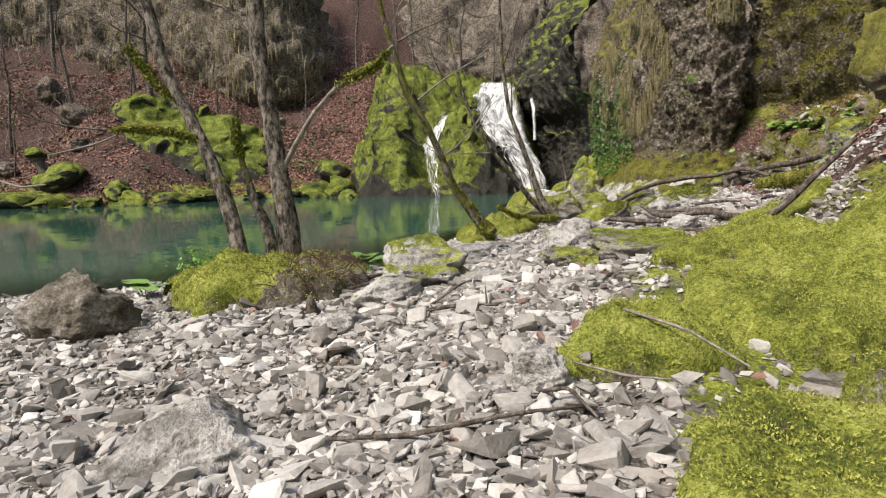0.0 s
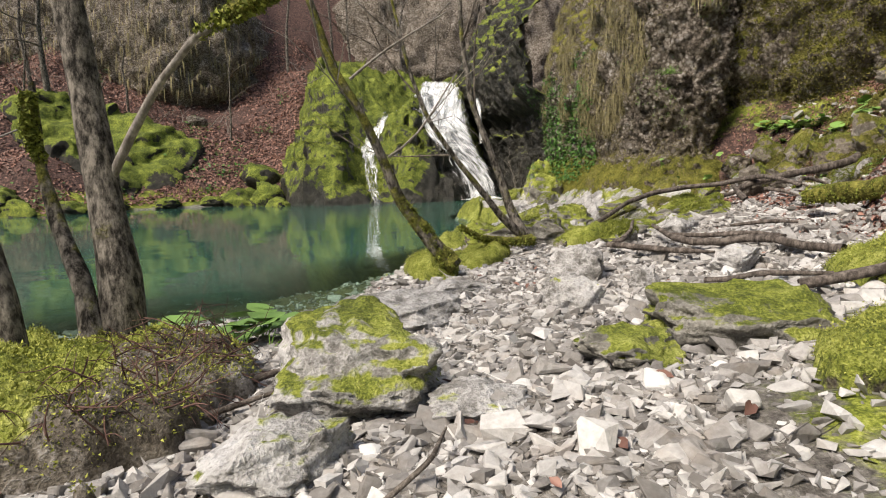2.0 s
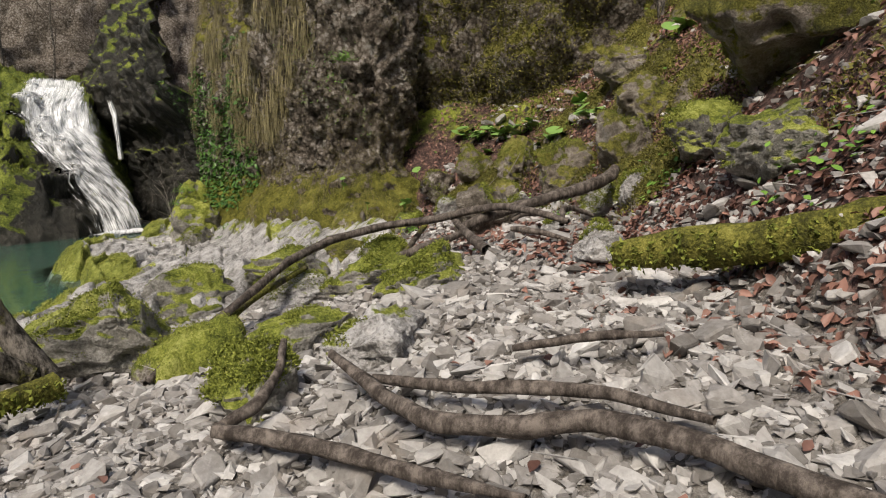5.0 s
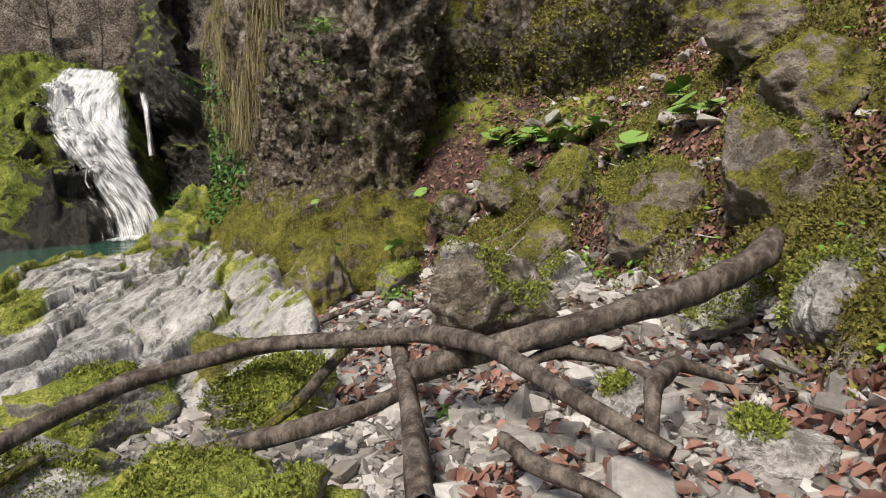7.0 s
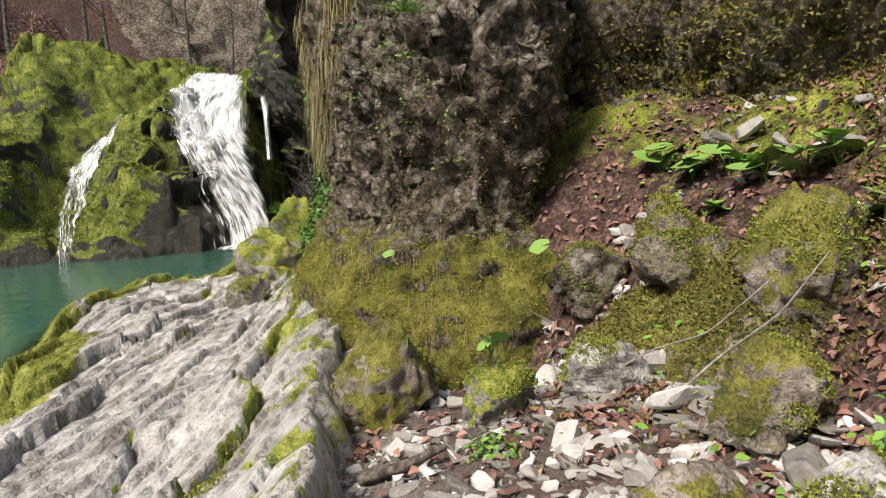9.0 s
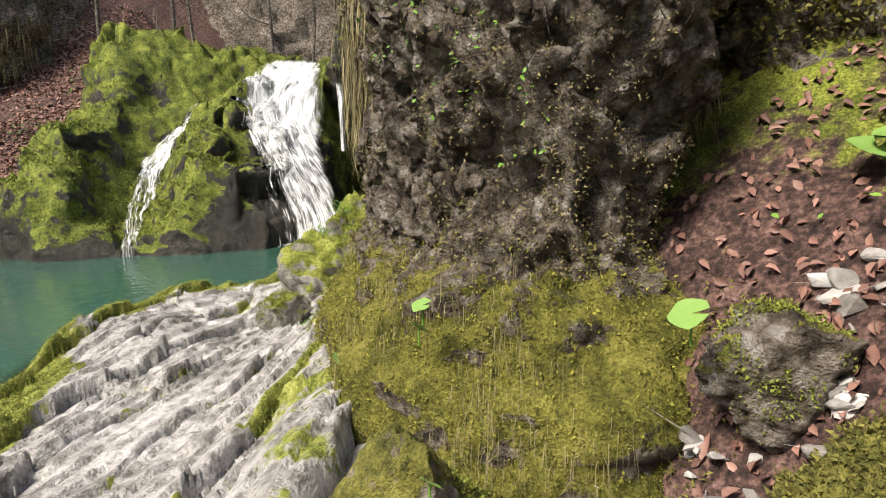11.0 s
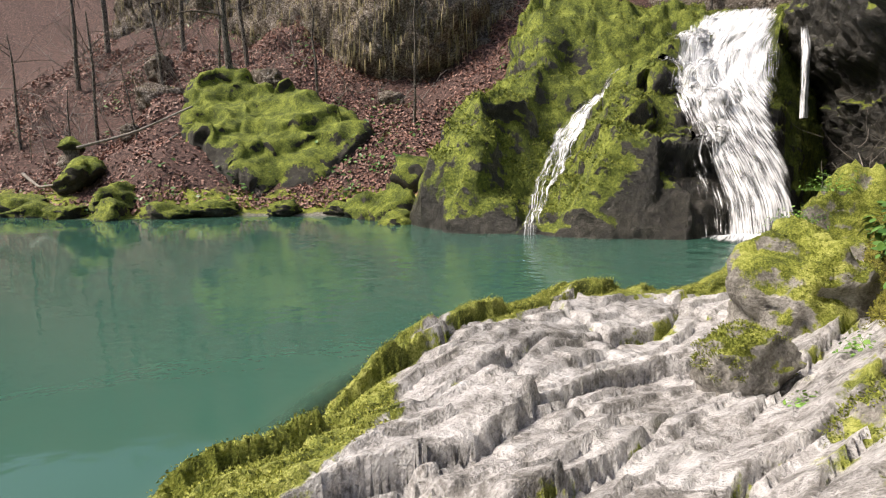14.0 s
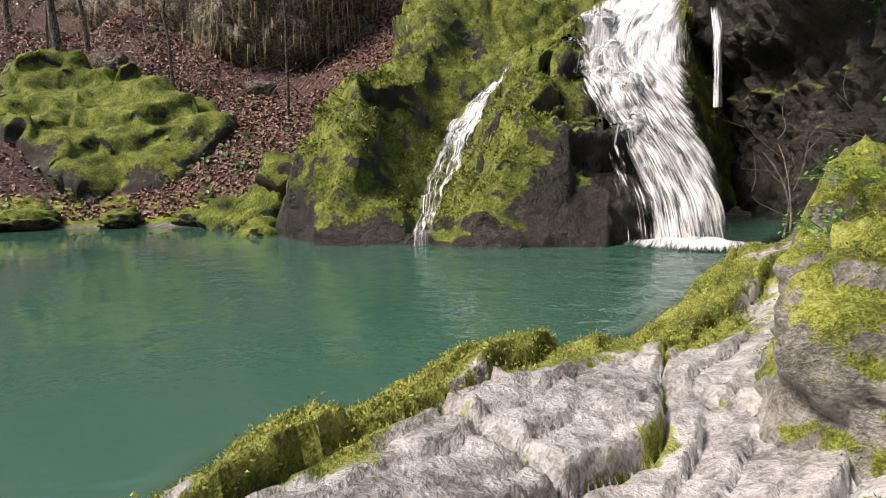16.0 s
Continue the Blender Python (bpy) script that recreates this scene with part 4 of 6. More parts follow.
# ---- trees, roots and branches ----
def tube_data(pts, radii, sides=8, n=None, wobble=0.12, seed=0):
    """A tapering limb along a line: vertices, faces and moss on its upper side."""
    p = np.array(pts, float)
    n = n or max(4, len(p) * 5)
    c = spline(p, n)
    s = np.linspace(0, 1, len(radii))
    r = np.interp(np.linspace(0, 1, n), s, radii)
    t = np.gradient(c, axis=0)
    t /= np.linalg.norm(t, axis=1)[:, None] + 1e-9
    ref = np.where(np.abs(t[:, 2:3]) > 0.9, np.array([[1.0, 0, 0]]), np.array([[0, 0, 1.0]]))
    a = np.cross(t, ref)
    a /= np.linalg.norm(a, axis=1)[:, None] + 1e-9
    b = np.cross(a, t)
    ang = np.linspace(0, 2 * np.pi, sides, endpoint=False)
    rr = r[:, None] * (1 + wobble * 2 * fbm(np.cos(ang)[None] * 1.5 + seed, np.sin(ang)[None] * 1.5, np.arange(n)[:, None] * 0.35, 2, seed))
    v = c[:, None] + rr[..., None] * (np.cos(ang)[None, :, None] * a[:, None] + np.sin(ang)[None, :, None] * b[:, None])
    i, j = np.meshgrid(np.arange(n - 1), np.arange(sides), indexing="ij")
    k = (j + 1) % sides
    f = np.stack([i * sides + j, i * sides + k, (i + 1) * sides + k, (i + 1) * sides + j], -1).reshape(-1, 4)
    return v.reshape(-1, 3), f


def join(pieces):
    vs, fs, base = [], [], 0
    for v, f in pieces:
        vs.append(v)
        fs.append(np.asarray(f) + base)
        base += len(v)
    return np.concatenate(vs), np.concatenate(fs)


def limb(name, pts, radii, mat, parent=None, sides=8, moss=0.0, label="", seed=0, wobble=0.12):
    v, f = tube_data(pts, radii, sides, wobble=wobble, seed=seed)
    ob = new(name, mesh(name, v, f, mat, attrs={"moss": np.full(len(v), moss)}))
    if parent:
        ob.parent = parent
    return tagged(ob, label)


def twigs(rng, start, way, length, radius, depth, out, spread=0.6, rise=0.15):
    """Branching bare twigs, gathered as tube pieces."""
    pts, p, w = [np.array(start, float)], np.array(start, float), np.array(way, float)
    for _ in range(4):
        w = w + rng.normal(size=3) * 0.22 + (0, 0, rise * 0.3)
        w /= np.linalg.norm(w)
        p = p + w * length / 4
        pts.append(p)
    out.append(tube_data(pts, [radius, radius * 0.45], 4 if radius < 0.02 else 6, n=6))
    if depth:
        for i in range(rng.randint(2, 4)):
            q = pts[rng.randint(1, 5)]
            side = w + rng.normal(size=3) * spread
            twigs(rng, q, side / np.linalg.norm(side), length * rng.uniform(0.5, 0.75), radius * 0.5, depth - 1, out, spread, rise)


def crown(name, rng, starts, parent, mat=TWIG_BARK, depth=2):
    out = []
    for start, way, length, radius in starts:
        twigs(rng, start, way, length, radius, depth, out)
    v, f = join(out)
    return tagged(part(name, mesh(name, v, f, mat, attrs={"moss": np.zeros(len(v))}), parent), kind="stuff")


def tufts(count, seed, spots, size, spread, flatness=0.5):
    """Small pointed blades round given spots (x, y, z, nx, ny, nz)."""
    rng = np.random.RandomState(seed)
    s = spots[rng.randint(0, len(spots), count)]
    base = s[:, :3] + rng.normal(size=(count, 3)) * spread
    n = s[:, 3:6] + rng.normal(size=(count, 3)) * flatness
    n /= np.linalg.norm(n, axis=1)[:, None]
    a = np.cross(n, rng.normal(size=(count, 3)))
    a /= np.linalg.norm(a, axis=1)[:, None] + 1e-9
    L = size * rng.uniform(0.5, 1.3, count)[:, None]
    v = np.stack([base - a * L * 0.32, base + a * L * 0.32, base + n * L], 1).reshape(-1, 3)
    return v, np.arange(count * 3).reshape(-1, 3)


rng = np.random.RandomState(11)
tree = tagged(new("slender_tree"), "slender mottled trunk with mossy boughs on the mound", "tree")
limb("trunk", [(-1.55, 6.35, 0.35), (-1.62, 6.4, 0.75), (-1.82, 6.5, 1.3), (-2.05, 6.6, 1.75), (-2.3, 6.65, 2.2), (-2.55, 6.7, 3.2), (-2.7, 6.9, 4.6)], [0.085, 0.068, 0.06, 0.055, 0.045, 0.035], BARK, tree, 10, -0.05, seed=1)
limb("bough", [(-1.98, 6.55, 1.62), (-2.15, 6.5, 1.68), (-2.4, 6.45, 1.73), (-2.75, 6.4, 1.72)], [0.03, 0.045, 0.05, 0.02], MOSSY_BARK, tree, 8, 0.5, "bough thick with hanging moss", 2, 0.4)
limb("bough", [(-2.2, 6.62, 2.0), (-2.4, 6.6, 2.15), (-2.62, 6.55, 2.5)], [0.03, 0.045, 0.03], MOSSY_BARK, tree, 8, 0.5, "bough thick with hanging moss", 3, 0.4)
crown("twig_spray", rng, [((-2.5, 6.7, 2.9), (-0.5, 0.2, 0.6), 1.2, 0.018), ((-2.6, 6.8, 3.6), (0.4, -0.1, 0.8), 1.3, 0.018), ((-2.75, 6.4, 1.72), (-0.9, 0.1, 0.1), 0.9, 0.012)], tree)
tree = tagged(new("slender_tree"), "thicker dark trunk with a long arching bough", "tree")
limb("trunk", [(-1.3, 6.95, 0.35), (-1.32, 7.0, 0.8), (-1.4, 7.05, 1.3), (-1.48, 7.1, 1.9), (-1.58, 7.15, 2.5), (-1.6, 7.2, 3.4), (-1.7, 7.3, 4.8)], [0.125, 0.098, 0.09, 0.085, 0.075, 0.05], BARK, tree, 12, -0.05, seed=4)
limb("pale_bough", [(-1.36, 7.05, 1.3), (-1.2, 7.0, 1.55), (-0.98, 6.95, 1.85), (-0.72, 6.85, 2.08), (-0.4, 6.8, 2.22), (-0.1, 6.75, 2.45)], [0.03, 0.026, 0.024, 0.022, 0.02, 0.014], PALE_TWIG, tree, 8, 0.2, "pale arching bough with moss at its end", 5)
limb("moss_clump", [(-0.7, 6.85, 2.1), (-0.5, 6.82, 2.19), (-0.3, 6.78, 2.27), (-0.16, 6.76, 2.4)], [0.012, 0.04, 0.045, 0.015], MOSSY_BARK, tree, 8, 0.8, "green moss clump hanging on the bough", 6, 0.5)
crown("twig_spray", rng, [((-1.58, 7.15, 2.6), (-0.5, 0.3, 0.7), 1.4, 0.02), ((-1.6, 7.2, 3.2), (0.6, 0.1, 0.7), 1.4, 0.02), ((-0.1, 6.75, 2.45), (0.6, -0.2, 0.5), 0.8, 0.012)], tree)
tree = tagged(new("stem_tree"), "short leaning stem between the two trunks", "tree")
limb("trunk", [(-1.42, 6.85, 0.35), (-1.52, 6.95, 0.7), (-1.72, 7.1, 1.05), (-1.85, 7.2, 1.4), (-1.88, 7.25, 1.7), (-1.92, 7.3, 1.95)], [0.08, 0.06, 0.05, 0.035, 0.025, 0.02], BARK, tree, 9, 0.05, seed=7)
limb("bough", [(-1.85, 7.2, 1.45), (-1.9, 7.2, 1.62), (-1.88, 7.2, 1.85)], [0.02, 0.045, 0.03], MOSSY_BARK, tree, 8, 0.6, "moss-wrapped stub", 8, 0.4)

tree = tagged(new("leaning_tree"), "bare tree leaning over the pool from a mossy foot", "tree")
limb("trunk", [(0.78, 10.0, 0.25), (0.6, 10.0, 0.45), (0.38, 9.95, 0.75), (0.2, 9.9, 1.0), (0.02, 9.8, 1.5), (-0.15, 9.7, 1.9), (-0.4, 9.6, 2.35), (-0.65, 9.5, 3.2), (-0.9, 9.4, 4.5)], [0.1, 0.065, 0.05, 0.042, 0.036, 0.032, 0.025], BARK, tree, 10, 0.1, seed=9)
limb("moss_sleeve", [(0.74, 10.0, 0.32), (0.55, 9.99, 0.52), (0.36, 9.95, 0.8), (0.22, 9.9, 1.0)], [0.1, 0.075, 0.068, 0.042], MOSSY_BARK, tree, 10, 0.6, "shaggy olive moss sleeve round the trunk", 10, 0.35)
crown("twig_spray", rng, [((0.05, 9.8, 1.45), (0.6, -0.2, 0.25), 1.3, 0.014), ((-0.15, 9.7, 1.9), (-0.6, -0.3, 0.3), 1.6, 0.014), ((-0.3, 9.65, 2.2), (0.5, 0.1, 0.7), 1.4, 0.016), ((-0.6, 9.5, 3.0), (-0.3, 0.2, 0.8), 1.5, 0.018)], tree, PALE_TWIG)
tree = tagged(new("leaning_tree"), "forked bare tree on a mossy rock by the pool", "tree")
limb("trunk", [(1.75, 11.35, 0.4), (1.55, 11.4, 0.75), (1.42, 11.4, 1.2), (1.2, 11.4, 1.8), (1.05, 11.4, 2.2), (0.95, 11.4, 3.0), (0.9, 11.4, 4.4)], [0.08, 0.05, 0.038, 0.032, 0.028, 0.02], BARK, tree, 10, 0.0, seed=12)
limb("trunk", [(1.68, 11.3, 0.45), (1.4, 11.2, 0.72), (1.15, 11.1, 1.05), (0.8, 11.0, 1.5), (0.5, 10.95, 1.95), (0.3, 10.9, 2.5), (0.1, 10.9, 3.4)], [0.06, 0.04, 0.03, 0.026, 0.022, 0.015], BARK, tree, 9, 0.05, seed=13)
limb("low_limb", [(1.8, 11.2, 0.42), (1.5, 11.0, 0.42), (1.1, 10.8, 0.5), (0.85, 10.7, 0.66)], [0.07, 0.05, 0.045, 0.03], MOSSY_BARK, tree, 9, 0.2, "broken limb lying low over the water", 14)
crown("twig_spray", rng, [((1.1, 11.4, 2.1), (-0.6, 0.0, 0.6), 1.4, 0.016), ((0.95, 11.4, 2.9), (0.5, 0.0, 0.8), 1.4, 0.016), ((0.8, 11.0, 1.5), (-0.7, 0.2, 0.25), 1.2, 0.012), ((0.4, 10.9, 2.2), (-0.5, 0.1, 0.6), 1.3, 0.014), ((1.42, 11.4, 1.3), (-0.5, -0.1, 0.6), 1.0, 0.01)], tree)


def gnd(x, y, up=0.0):
    return (x, y, float(ground_z(np.array([x]), np.array([y]))[0]) + up)


def on_ground(pts, up):
    return [gnd(x, y, u) for (x, y), u in zip(pts, up)]


ROOTS = [
    ("thick bare root rising up the slope", [(6.3, 11.72, 1.4), (6.2, 11.68, 1.33), (6.0, 11.66, 1.27), (5.7, 11.64, 1.21), (5.4, 11.66, 1.16), (5.12, 11.75, 1.1), (4.9, 11.9, 1.02), (4.78, 12.05, 0.93)], [0.05, 0.056, 0.05, 0.048, 0.046, 0.042], ROOT_BARK),
    ("long arched root above mossy stones", [(5.1, 10.95, 1.02), (4.98, 11.2, 1.1), (4.95, 11.6, 1.14), (4.9, 12.0, 1.1), (4.7, 12.35, 1.02), (4.3, 12.6, 0.98), (3.8, 12.6, 0.9), (3.4, 12.4, 0.8), (2.95, 12.0, 0.62), (2.45, 11.6, 0.4), (2.2, 11.3, 0.3)], [0.022, 0.032, 0.036, 0.036, 0.038, 0.036, 0.034, 0.03, 0.03, 0.02], ROOT_BARK),
    ("short forked root dropping into the gravel", [(4.86, 12.3, 1.06), (4.8, 12.1, 0.98), (4.72, 11.75, 0.9), (4.58, 11.3, 0.84)], [0.03, 0.036, 0.04, 0.042], ROOT_BARK),
    ("grey root lying over mossy stones", [(4.75, 11.95, 0.92), (4.58, 11.92, 0.88), (4.41, 11.98, 0.84), (4.21, 12.2, 0.72), (3.96, 12.45, 0.62)], [0.025, 0.032, 0.036, 0.034, 0.02], ROOT_BARK),
    ("thin root slanting over mossy stones", [(4.81, 12.65, 1.0), (4.68, 12.6, 0.9), (4.46, 12.4, 0.78), (4.25, 12.3, 0.7)], [0.022, 0.025, 0.024, 0.015], MOSSY_BARK),
    ("grey root winding along the gravel", [(2.9, 9.95, 0.68), (2.96, 9.6, 0.6), (3.0, 9.25, 0.58), (3.2, 9.0, 0.6), (3.37, 8.8, 0.65), (3.41, 8.5, 0.68), (3.46, 8.28, 0.66), (3.5, 8.05, 0.66), (3.55, 7.75, 0.68)], [0.02, 0.03, 0.035, 0.036, 0.036, 0.036, 0.034, 0.034], ROOT_BARK),
    ("root lying on the gravel beside a boulder", [(2.38, 9.84, 0.5), (2.57, 9.6, 0.5), (2.74, 9.32, 0.5), (2.9, 8.94, 0.53), (3.02, 8.68, 0.55)], [0.028, 0.034, 0.032, 0.026, 0.012], ROOT_BARK),
    ("thin root hooked over the stones", [(2.38, 9.86, 0.48), (2.56, 9.87, 0.55), (2.7, 10.05, 0.62), (2.76, 10.17, 0.72)], [0.026, 0.026, 0.022, 0.014], ROOT_BARK),
    ("long thin root crossing the gravel", [(3.0, 9.75, 0.6), (3.22, 9.38, 0.62), (3.37, 9.12, 0.66), (3.5, 8.89, 0.68), (3.54, 8.5, 0.7)], [0.018, 0.024, 0.024, 0.022, 0.012], ROOT_BARK),
    ("thin pale root on the gravel", [(3.5, 9.45, 0.7), (3.63, 9.34, 0.73), (3.8, 9.2, 0.76), (3.98, 9.08, 0.76)], [0.015, 0.02, 0.02, 0.012], ROOT_BARK),
    ("thin curved root among dead leaves", [(5.1, 11.05, 1.0), (5.2, 11.17, 1.1), (5.42, 11.32, 1.1), (5.62, 11.28, 1.02)], [0.02, 0.026, 0.024, 0.015], ROOT_BARK),
    ("thin root among the stones", [(4.83, 11.32, 0.98), (4.82, 11.16, 0.98), (4.9, 11.02, 0.96), (5.0, 10.8, 0.9)], [0.022, 0.024, 0.02, 0.012], ROOT_BARK),
    ("short root beside a white stone", [(5.12, 11.75, 1.0), (5.25, 11.72, 1.06), (5.4, 11.6, 1.04), (5.5, 11.45, 0.98)], [0.02, 0.026, 0.024, 0.014], ROOT_BARK),
    ("mossy trailing root below the arched root", [(3.55, 12.45, 0.72), (3.07, 12.2, 0.58), (2.62, 11.75, 0.42), (2.35, 11.4, 0.32)], [0.02, 0.028, 0.03, 0.02], MOSSY_BARK),
]
for i, (lab, pts, rad, m) in enumerate(ROOTS):
    tagged(limb("tree_root", pts, rad, m, None, 10, -0.1, seed=20 + i, wobble=0.25), lab, "root", "roots across the path")
log = tagged(new("fallen_log"), "moss-covered fallen log above the gravel", "log")
limb("log_stem", [(4.5, 9.9, 0.95), (4.65, 9.5, 1.0), (4.78, 9.1, 1.06), (4.88, 8.7, 1.12), (4.98, 8.2, 1.2), (5.05, 7.6, 1.3)], [0.07, 0.1, 0.11, 0.115, 0.12, 0.12], MOSSY_BARK, log, 12, 0.35, seed=61, wobble=0.3)
limb("branch_stub", [(4.87, 8.65, 1.1), (4.8, 8.55, 0.95), (4.75, 8.5, 0.72)], [0.06, 0.05, 0.05], ROOT_BARK, log, 8, -0.1, "bare post-like stub under the log", 62)

STICKS = [
    ("long dead branch resting on the slope", [(2.75, 7.0, 0.05), (3.05, 6.9, 0.12), (3.4, 6.75, 0.2), (4.0, 6.6, 0.3)], 0.035, ROOT_BARK),
    ("pale dead stick on the gravel", [(2.45, 7.6, 0.06), (2.55, 7.45, 0.06), (2.75, 7.4, 0.05), (3.3, 7.3, 0.05)], 0.02, ROOT_BARK),
    ("dark stick on the gravel", [(0.25, 4.55, 0.04), (0.55, 4.5, 0.05), (0.85, 4.5, 0.04)], 0.014, ROOT_BARK),
    ("thin dark twig on the gravel", [(0.1, 3.05, 0.04), (0.5, 2.9, 0.05), (0.9, 2.95, 0.05), (1.25, 3.1, 0.06)], 0.01, TWIG_BARK),
    ("thin dark twig on the gravel", [(0.35, 5.0, 0.02), (0.55, 5.1, 0.1), (0.6, 5.4, 0.08)], 0.009, TWIG_BARK),
    ("pale twig lying on the moss", [(1.4, 3.6, 0.24), (1.65, 3.45, 0.2), (1.85, 3.25, 0.14)], 0.007, PALE_TWIG),
    ("pale twig lying on the moss", [(1.15, 3.4, 0.1), (1.35, 3.2, 0.12), (1.5, 3.1, 0.12)], 0.006, PALE_TWIG),
    ("dark twig curved round a rock", [(1.0, 3.2, 0.04), (1.1, 3.05, 0.12), (1.2, 2.95, 0.04)], 0.008, TWIG_BARK),
    ("thin twig on the gravel", [(1.9, 7.0, 0.04), (2.3, 6.9, 0.06), (2.7, 7.0, 0.05)], 0.01, TWIG_BARK),
    ("twig leaning on the leaf ledge", [(6.2, 14.75, 0.12), (6.45, 14.7, 0.22), (6.65, 14.5, 0.3), (6.95, 14.4, 0.42)], 0.005, PALE_TWIG),
    ("twig leaning on the leaf ledge", [(6.35, 14.35, 0.06), (6.6, 14.35, 0.2), (6.8, 14.2, 0.4), (6.95, 14.1, 0.55)], 0.007, PALE_TWIG),
    ("dead stick by the tree mound", [(-0.55, 6.2, 0.05), (-0.3, 6.4, 0.08), (0.0, 6.6, 0.1)], 0.02, ROOT_BARK),
    ("dead stick by the tree mound", [(-0.65, 5.9, 0.04), (-0.35, 6.05, 0.07), (-0.1, 6.1, 0.08)], 0.014, ROOT_BARK),
    ("root stub among dead leaves", [(4.95, 14.75, 0.03), (5.15, 14.65, 0.06), (5.4, 14.75, 0.08)], 0.03, ROOT_BARK),
]
for i, (lab, pts, r, m) in enumerate(STICKS):
    tagged(limb("dead_branch", [gnd(x, y, u) for x, y, u in pts], [r, r, r * 0.6], m, None, 7, -0.2, seed=50 + i, wobble=0.2), lab, "branch", "fallen sticks")


# ---- gravel ----
def scatter(shapes, n, rng, place, size, flat=(0.45, 0.9), sink=0.35, tilt=0.5):
    """Many stones in one mesh: shapes are (vertices, faces); place(rng, n) gives x, y."""
    x, y = place(rng, n)
    z = ground_z(x, y)
    s = size(rng, n, x, y)
    pieces_v, pieces_f, base = [], [], 0
    for k, (v, f) in enumerate(shapes):
        idx = np.arange(k, n, len(shapes))
        m = len(idx)
        a, ti, tj = rng.uniform(0, 2 * np.pi, m), rng.normal(0, tilt, m), rng.normal(0, tilt, m)
        sc = s[idx, None] * np.stack([rng.uniform(0.75, 1.3, m), rng.uniform(0.6, 1.0, m), rng.uniform(*flat, m)], -1)
        w = v[None] * sc[:, None]
        c, sn = np.cos(ti)[:, None], np.sin(ti)[:, None]
        w = np.stack([w[..., 0], w[..., 1] * c - w[..., 2] * sn, w[..., 1] * sn + w[..., 2] * c], -1)
        c, sn = np.cos(a)[:, None], np.sin(a)[:, None]
        w = np.stack([w[..., 0] * c - w[..., 1] * sn, w[..., 0] * sn + w[..., 1] * c, w[..., 2]], -1)
        w += np.stack([x[idx], y[idx], z[idx] + sc[:, 2] * (1 - 2 * sink)], -1)[:, None]
        pieces_v.append(w.reshape(-1, 3))
        pieces_f.append((f[None] + (np.arange(m) * len(v))[:, None, None]).reshape(-1, f.shape[1]) + base)
        base += m * len(v)
    return np.concatenate(pieces_v), np.concatenate(pieces_f)


def bank_spots(x0, x1, y0, y1, keep):
    def place(rng, n):
        xs, ys = np.zeros(0), np.zeros(0)
        while len(xs) < n:
            x, y = rng.uniform(x0, x1, n * 2), rng.uniform(y0, y1, n * 2)
            ok = rng.uniform(0, 1, n * 2) < keep(x, y)
            xs, ys = np.r_[xs, x[ok]], np.r_[ys, y[ok]]
        return xs[:n], ys[:n]
    return place


def gravel_weight(x, y):
    e, side = line_distance(x, y, FOOT)
    w = np.where(side > 0, np.exp(-e * 2.5), 1.0)
    w = w * np.where(inside(x, y, POOL), 0.25 * np.exp(-line_distance(x, y, POOL, True)[0]), 1)
    w = w * (1 - 0.85 * smooth(1.2, 1.9, x) * smooth(6.5, 5, y))
    w = w * (1 - 0.55 * smooth(11, 12, y) * smooth(4.6, 5.2, x))
    return w * (1 - 0.7 * smooth(13, 14.5, y))


def shard(seed, points=10, wear=0.0):
    """A broken stone: the hull of a few points in a slanted box, unevenly worn."""
    rng = np.random.RandomState(seed)
    p = rng.uniform(-1, 1, (points, 3))
    p = np.sign(p) * np.abs(p) ** 0.45
    p[:, 0] += 0.3 * rng.normal() * p[:, 1]
    p[:, 2] += 0.4 * rng.normal() * p[:, 0]
    p[:, 2] *= 0.7
    bm = bmesh.new()
    for q in p:
        bm.verts.new(q)
    hull = bmesh.ops.convex_hull(bm, input=bm.verts)
    bmesh.ops.delete(bm, geom=[g for g in set(hull["geom_interior"] + hull["geom_unused"]) if isinstance(g, bmesh.types.BMVert)], context="VERTS")
    if wear:
        bmesh.ops.bevel(bm, geom=bm.edges[:], offset=wear, segments=1, affect="EDGES")
    bmesh.ops.triangulate(bm, faces=bm.faces[:])
    bm.verts.index_update()
    v, f = np.array([q.co[:] for q in bm.verts]), np.array([[c.index for c in q.verts] for q in bm.faces])
    bm.free()
    return v, f


small = [shard(100 + i, 10) for i in range(16)]
mid = [shard(120 + i, 13, 0.12) for i in range(16)]
rng = np.random.RandomState(5)
v, f = scatter(small, 90000, rng, bank_spots(-4.5, 6.8, 1.6, 15.5, gravel_weight), lambda r, n, x, y: np.exp(r.normal(math.log(0.021), 0.45, n)), (0.4, 0.95), 0.32, 0.5)
tagged(new("gravel", mesh("gravel", v, f, STONE, False)), "grey limestone gravel covering the bank", "gravel", kind="stuff")
v, f = scatter(mid, 4200, rng, bank_spots(-4, 6.6, 1.6, 15.5, gravel_weight), lambda r, n, x, y: np.clip(np.exp(r.normal(math.log(0.044), 0.34, n)), 0.026, 0.095), (0.4, 0.9), 0.34, 0.45)
tagged(new("rubble", mesh("rubble", v, f, STONE, False)), "loose angular limestone rubble on the gravel bank", "rubble", kind="stuff")


def slope_stones(x, y):
    e, side = line_distance(x, y, FOOT)
    return np.where(side > 0, np.exp(-e * 0.9), np.exp(-e * 1.2)) * (fbm(x * 1.2, y * 1.2, 0, 3, 49) > -0.08)


